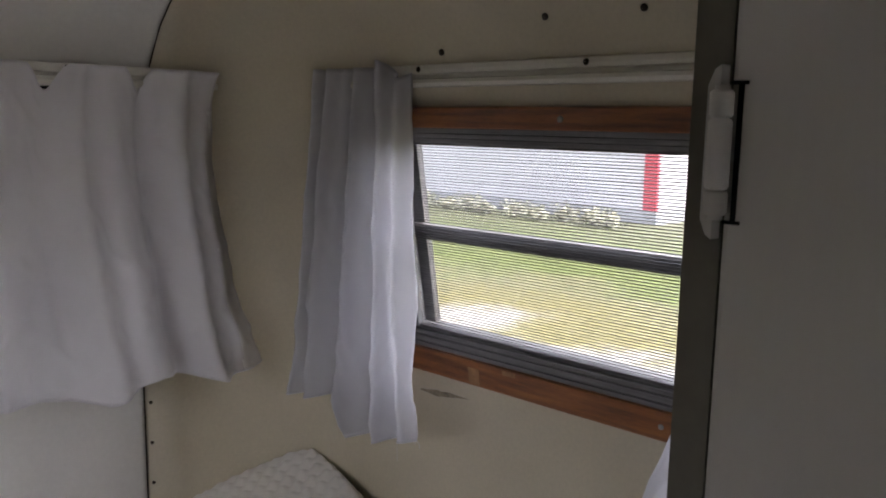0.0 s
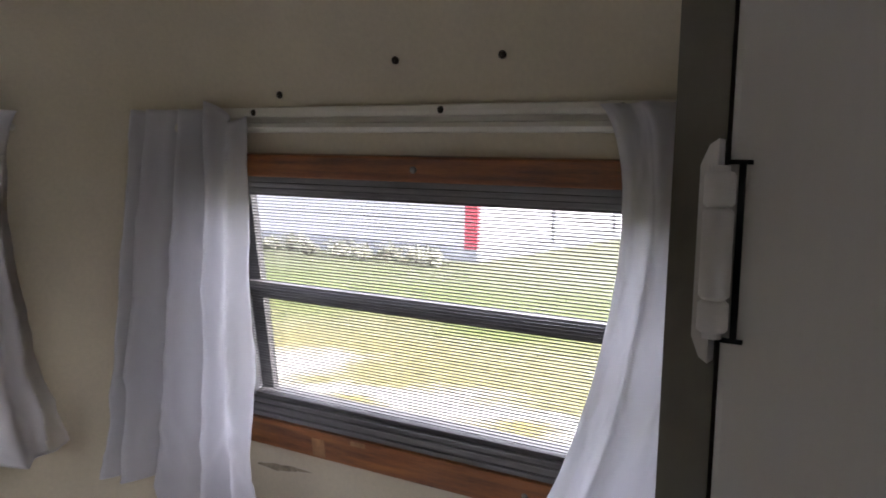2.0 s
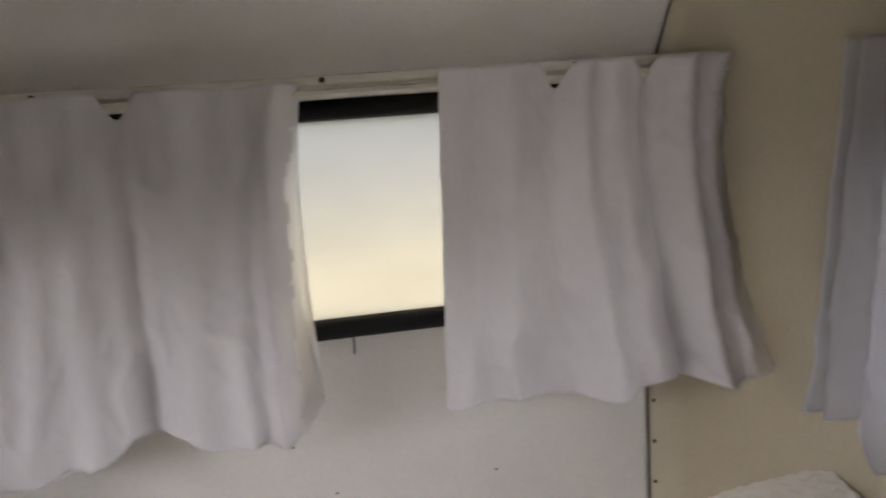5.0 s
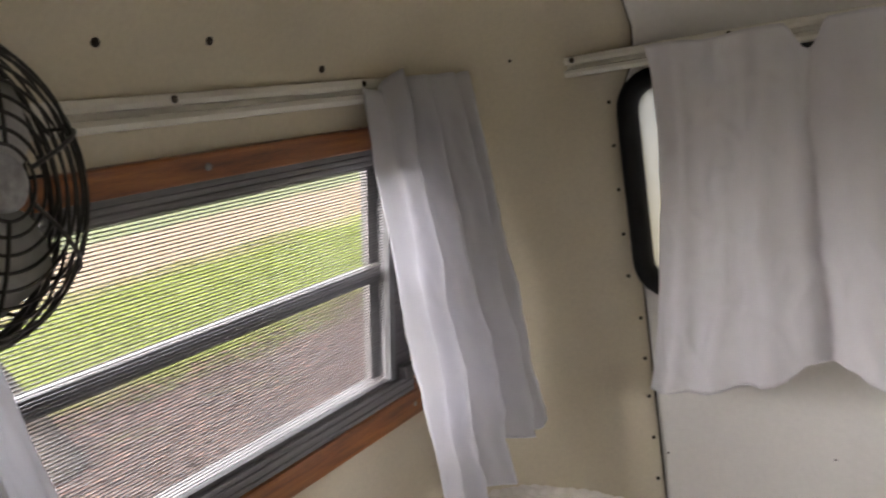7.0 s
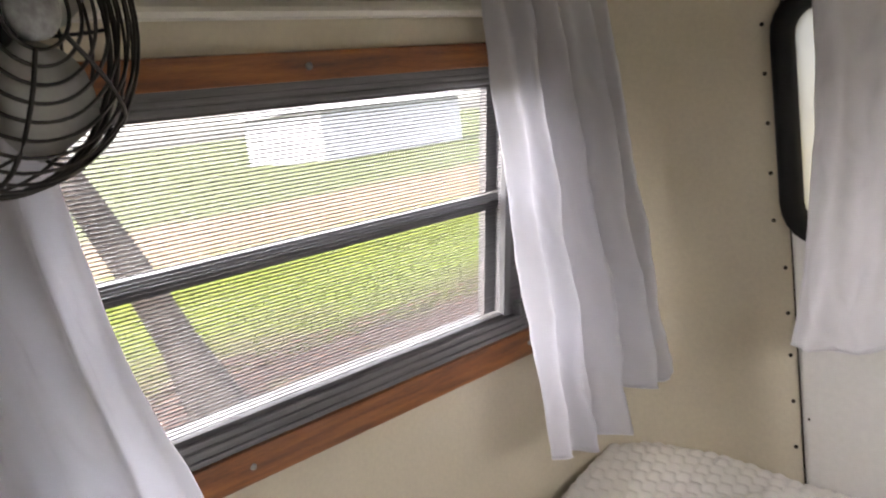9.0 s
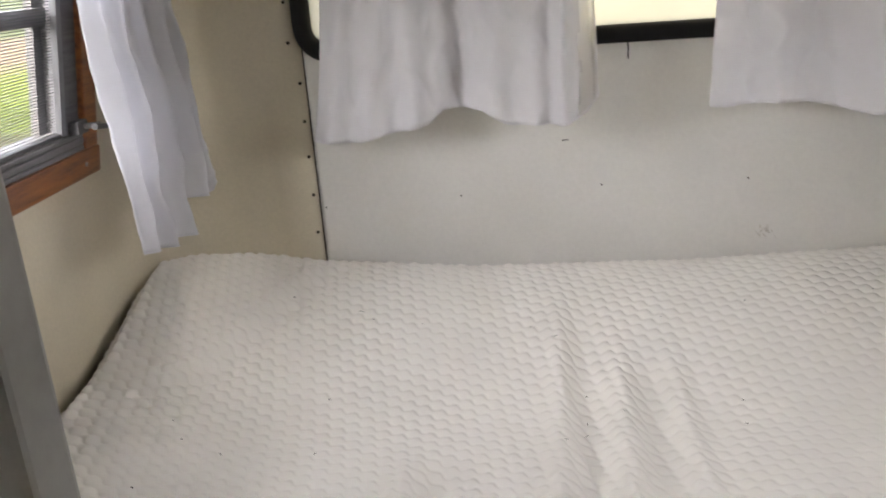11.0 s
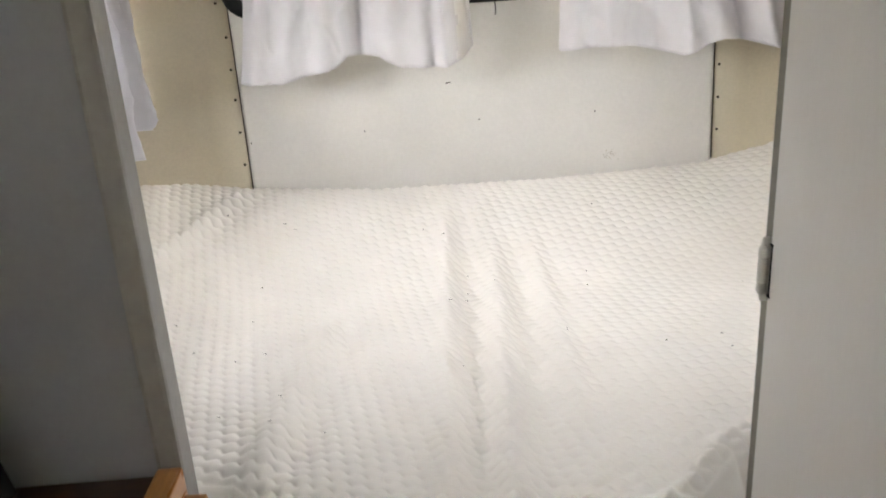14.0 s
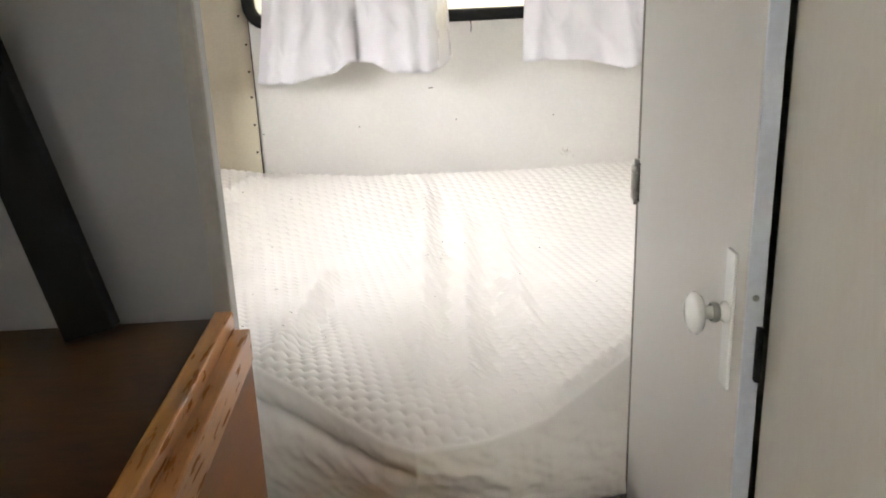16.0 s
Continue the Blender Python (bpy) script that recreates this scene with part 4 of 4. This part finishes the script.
# ---- fan ----
def fan():
    c = Vector((-0.650, -1.207, 1.681))
    ob = thing("wall_fan", "small vintage wall fan with dark wire cage and grey blades", "fan", c)
    f = Vector((0.96, 0.26, 0.0)).normalized()
    m = f.to_track_quat("Z", "Y").to_matrix().to_4x4()
    R = 0.116
    rings_ = [(R, 0.0), (R * 0.995, 0.012), (R * 0.975, 0.023), (R * 0.94, 0.033), (R * 0.88, 0.042), (R * 0.80, 0.049), (R * 0.71, 0.054), (R * 0.61, 0.058), (R * 0.51, 0.061), (R * 0.41, 0.063), (R * 0.31, 0.064), (R * 0.22, 0.065)]

    def ring(r, h, wire, n=48):
        bm = bmesh.new()
        sweep(bm, [m @ Vector((r * math.cos(k * math.tau / n), r * math.sin(k * math.tau / n), h)) for k in range(n)], wire, 6, True)
        return bm

    front = part("front_cage", ring(R, 0.002, 0.0026), CAGE, ob, "dark wire front cage", True)
    for r, h in rings_[1:]:
        part("cage_ring", ring(r, h, 0.0014), CAGE, front, "", True)
    for k in range(6):
        a = k * math.tau / 6 + 0.3
        bm = bmesh.new()
        sweep(bm, [m @ Vector((r * math.cos(a), r * math.sin(a), h + 0.002)) for r, h in rings_], 0.0017, 6)
        part("cage_spoke", bm, CAGE, front, "", True)
    rear = part("rear_cage", ring(R, -0.006, 0.0026), CAGE, ob, "dark wire rear cage", True)
    for r, h in ((R * 0.97, -0.022), (R * 0.85, -0.040), (R * 0.68, -0.052), (R * 0.5, -0.058)):
        part("cage_ring", ring(r, h, 0.0015), CAGE, rear, "", True)
    for k in range(6):
        a = k * math.tau / 6
        bm = bmesh.new()
        sweep(bm, [m @ Vector((r * math.cos(a), r * math.sin(a), h)) for r, h in ((R, -0.006), (R * 0.97, -0.022), (R * 0.85, -0.040), (R * 0.68, -0.052), (R * 0.4, -0.060))], 0.0017, 6)
        part("cage_spoke", bm, CAGE, rear, "", True)
    part("hub_badge", lathe(bmesh.new(), [(0.0003, 0.069), (0.017, 0.068), (0.020, 0.065), (0.020, 0.061), (0.0003, 0.060)], m, 24), BADGE, front, "round grey centre badge", True)
    part("hub", lathe(bmesh.new(), [(0.0003, 0.030), (0.016, 0.028), (0.020, 0.018), (0.020, 0.0), (0.0003, 0.0)], m, 24), BLACK, ob, "black blade hub", True)
    for k in range(4):
        bm = bmesh.new()
        a0 = k * math.tau / 4 + 0.55
        grid = []
        for i in range(7):
            r = 0.018 + 0.082 * i / 6
            half = 0.26 + 0.36 * math.sin(math.pi * min(1, 0.15 + i / 7))
            grid.append([bm.verts.new(m @ Vector((r * math.cos(a0 + q * half), r * math.sin(a0 + q * half), 0.012 + q * 0.014 * (1 - 0.4 * i / 6)))) for q in (-1, -0.5, 0, 0.5, 1)])
        for a, b in zip(grid, grid[1:]):
            for i in range(4):
                bm.faces.new((a[i], a[i + 1], b[i + 1], b[i]))
        bmesh.ops.solidify(bm, geom=bm.faces[:], thickness=0.0012)
        part("blade", bm, MOTOR, ob, "grey metal blade", True)
    part("motor", lathe(bmesh.new(), [(0.0003, 0.0), (0.036, -0.004), (0.044, -0.02), (0.045, -0.06), (0.036, -0.085), (0.014, -0.095), (0.0003, -0.096)], m, 28), MOTOR, ob, "rounded grey motor housing", True)
    bm = bmesh.new()
    a = m @ Vector((0, 0, -0.07))
    wall_at = Vector((-half_width(1.60) + 0.004, -1.27, 1.60)) - c
    sweep(bm, [a, a + Vector((-0.03, -0.02, -0.06)), wall_at + Vector((0.05, 0, 0.0)), wall_at], 0.008, 10)
    cyl(bm, wall_at, wall_at + Vector((0.012, 0, 0)), 0.03, None, 20)
    part("bracket", bm, MOTOR, ob, "bent grey wall bracket", True)
    return ob


fan()

# ---- outdoors ----
GZ = -0.55
bm = bmesh.new()
bmesh.ops.create_grid(bm, x_segments=60, y_segments=60, size=1)
for v in bm.verts:
    r = max(abs(v.co.x), abs(v.co.y))
    k = 4 + 600 * r ** 4
    v.co.x, v.co.y = v.co.x * k, v.co.y * k
    v.co.z = GZ + (0.04 * noise.noise((v.co.x * 0.5, v.co.y * 0.5, 0)) if r > 0.4 else 0)
ground = tagged(part("ground", bm, GROUND, None, "", True), "patchy lawn with bare brown earth and fallen leaves", "ground", kind="structure")


def outbuilding():
    ob = thing("shed", "white outbuilding with grey foundation and red corner post", "building", (16.6, 8.0, GZ))
    part("foundation", box(bmesh.new(), -0.06, 14.0, -0.06, 14.0, -0.1, 0.32, 0.01), FOUND, ob, "grey block foundation")
    part("wall", box(bmesh.new(), 0.0, 13.9, 0.0, 13.9, 0.32, 3.4, 0.01), SIDING, ob)
    for k in range(10):
        z = 0.33 + k * 0.3
        part("siding_board", box(bmesh.new(), -0.03, 0.0, 0.30, 13.9, z, z + 0.29, 0.01), SIDING, ob)
        part("siding_board", box(bmesh.new(), 0.05, 13.9, -0.03, 0.0, z, z + 0.29, 0.01), SIDING, ob)
    part("corner_post", box(bmesh.new(), -0.07, 0.05, -0.05, 0.28, 0.30, 3.4, 0.01), RED, ob, "red painted corner post")
    for x in (4.0, 8.5):
        part("downpipe", cyl(bmesh.new(), (x, -0.09, 0.2), (x, -0.09, 3.4), 0.05), FOUND, ob, "grey downpipe")
    bm = bmesh.new()
    vs_ = [bm.verts.new(p) for p in ((-0.5, -0.5, 3.4), (14.4, -0.5, 3.4), (14.4, 14.4, 3.4), (-0.5, 14.4, 3.4), (-0.5, 7, 5.6), (14.4, 7, 5.6))]
    for f_ in ((0, 4, 3), (1, 2, 5), (0, 1, 5, 4), (3, 4, 5, 2), (0, 3, 2, 1)):
        bm.faces.new([vs_[i] for i in f_])
    part("roof", bm, FOUND, ob, "grey pitched roof")


outbuilding()


def shrub(at, size, seed):
    rnd = random.Random(seed)
    ob = thing("shrub", "low pale flowering shrub beside the outbuilding", "shrub", at, "shrubs along the outbuilding")
    bm = bmesh.new()
    for k in range(5):
        a = rnd.uniform(0, 6.28)
        cyl(bm, (0, 0, 0), (0.3 * size * math.cos(a), 0.3 * size * math.sin(a), 0.5 * size), 0.012, 0.005, 6)
    part("stems", bm, BARK, ob)
    bm = bmesh.new()
    for k in range(260):
        c = Vector((rnd.gauss(0, 0.3) * size, rnd.gauss(0, 0.3) * size, abs(rnd.gauss(0.42, 0.18)) * size))
        q = Euler((rnd.uniform(0, 6), rnd.uniform(0, 6), 0)).to_matrix()
        l = rnd.uniform(0.03, 0.07)
        bm.faces.new([bm.verts.new(c + q @ Vector(p)) for p in ((-l, 0, 0), (0, -l * 0.6, 0), (l, 0, 0), (0, l * 0.6, 0))])
    part("leaves", bm, PALELEAF, ob, "pale grey-green and whitish leaves")


rnd = random.Random(21)
for k in range(11):
    shrub((15.6 + rnd.uniform(-0.4, 0.3), 8.3 + 0.75 * k + rnd.uniform(-0.2, 0.2), GZ), rnd.uniform(0.3, 0.55), 30 + k)


def tree(at, h, lean):
    ob = thing("tree", "bare-barked garden tree with a thin crown", "tree", at)
    rnd = random.Random(4)
    bm = bmesh.new()
    pts = [Vector((lean * h * t, -0.42 * h * t + 0.1 * math.sin(5 * t), h * t)) for t in [k / 8 for k in range(9)]]
    for k, (a, b) in enumerate(zip(pts, pts[1:])):
        cyl(bm, a, b, (0.24 if k == 0 else 0.17) * (1 - 0.1 * k), 0.17 * (0.9 - 0.1 * k), 12, False)
    for k in range(9):
        a = pts[3 + k % 5]
        d = Vector((rnd.uniform(-1, 1), rnd.uniform(-1, 1), 0.7)).normalized()
        cyl(bm, a, a + d * 1.6, 0.05, 0.012, 8)
    part("trunk", bm, BARK, ob, "", True)
    bm = bmesh.new()
    for k in range(900):
        c = Vector((rnd.gauss(lean * h, 1.0), rnd.gauss(-0.42 * h, 1.0), h + rnd.gauss(0, 0.6)))
        q = Euler((rnd.uniform(0, 6), rnd.uniform(0, 6), rnd.uniform(0, 6))).to_matrix().to_4x4()
        s = rnd.uniform(0.05, 0.11)
        vs_ = [bm.verts.new(Matrix.Translation(c) @ q @ Vector(p) * 1.0) for p in ((-s, 0, 0), (0, -s * 0.5, 0), (s, 0, 0), (0, s * 0.5, 0))]
        bm.faces.new(vs_)
    part("crown", bm, GRASS, ob)


tree((-6.0, 1.85, GZ), 5.0, -0.12)


LAWN = material("lawn_blade", (0.052, 0.068, 0.011), 0.7, 0, 0.4, 1.2, 30, 0.2, spec=0.08)


def scatter(name, label, count, area, size, mat, flat, seed, category):
    rnd = random.Random(seed)
    bm = bmesh.new()
    for k in range(count):
        x, y = rnd.uniform(*area[0]), rnd.uniform(*area[1])
        s = rnd.uniform(*size)
        a = rnd.uniform(0, math.tau)
        d = Vector((math.cos(a), math.sin(a), 0))
        p = Vector((x, y, GZ + 0.01))
        n_ = Vector((-d.y, d.x, 0))
        if flat:
            vs_ = [p - d * s, p - n_ * s * 0.5 + Vector((0, 0, s * 0.3)), p + d * s + Vector((0, 0, s * 0.2)), p + n_ * s * 0.5]
        else:
            vs_ = [p - n_ * s * 0.08, p + n_ * s * 0.08, p + d * s * 0.4 + Vector((0, 0, s))]
        bm.faces.new([bm.verts.new(q) for q in vs_])
    tagged(part(name, bm, mat), label, category, kind="stuff")


scatter("fallen_leaves", "dry brown fallen leaves on the ground", 9000, ((-7.2, -1.4), (-3.0, 6.5)), (0.025, 0.055), LITTER, True, 5, "leaves")
scatter("grass", "short yellow-green grass tufts on the lawn", 26000, ((-14, -6.6), (-4, 13)), (0.04, 0.09), LAWN, False, 6, "grass")
scatter("grass", "short yellow-green grass tufts by the outbuilding", 9000, ((8.6, 15), (-3, 13)), (0.04, 0.08), GRASS, False, 7, "grass")


def far_house():
    ob = thing("house", "pale grey house far across the lawn", "house", (-44, 36, GZ))
    part("wall", box(bmesh.new(), -4, 4, -6, 6, 0, 3.0, 0.02), FOUND, ob)
    for y in (-4, -1.2, 1.6, 4.2):
        part("window", box(bmesh.new(), 3.98, 4.05, y, y + 1.2, 1.0, 2.2, 0.01), FOUND, ob, "dark window")
    bm = bmesh.new()
    vs_ = [bm.verts.new(p) for p in ((-4.5, -6.5, 3), (4.5, -6.5, 3), (4.5, 6.5, 3), (-4.5, 6.5, 3), (0, -6.5, 5), (0, 6.5, 5))]
    for f_ in ((0, 1, 4), (3, 5, 2), (1, 2, 5, 4), (0, 4, 5, 3), (0, 3, 2, 1)):
        bm.faces.new([vs_[i] for i in f_])
    part("roof", bm, FOUND, ob, "grey roof")


far_house()
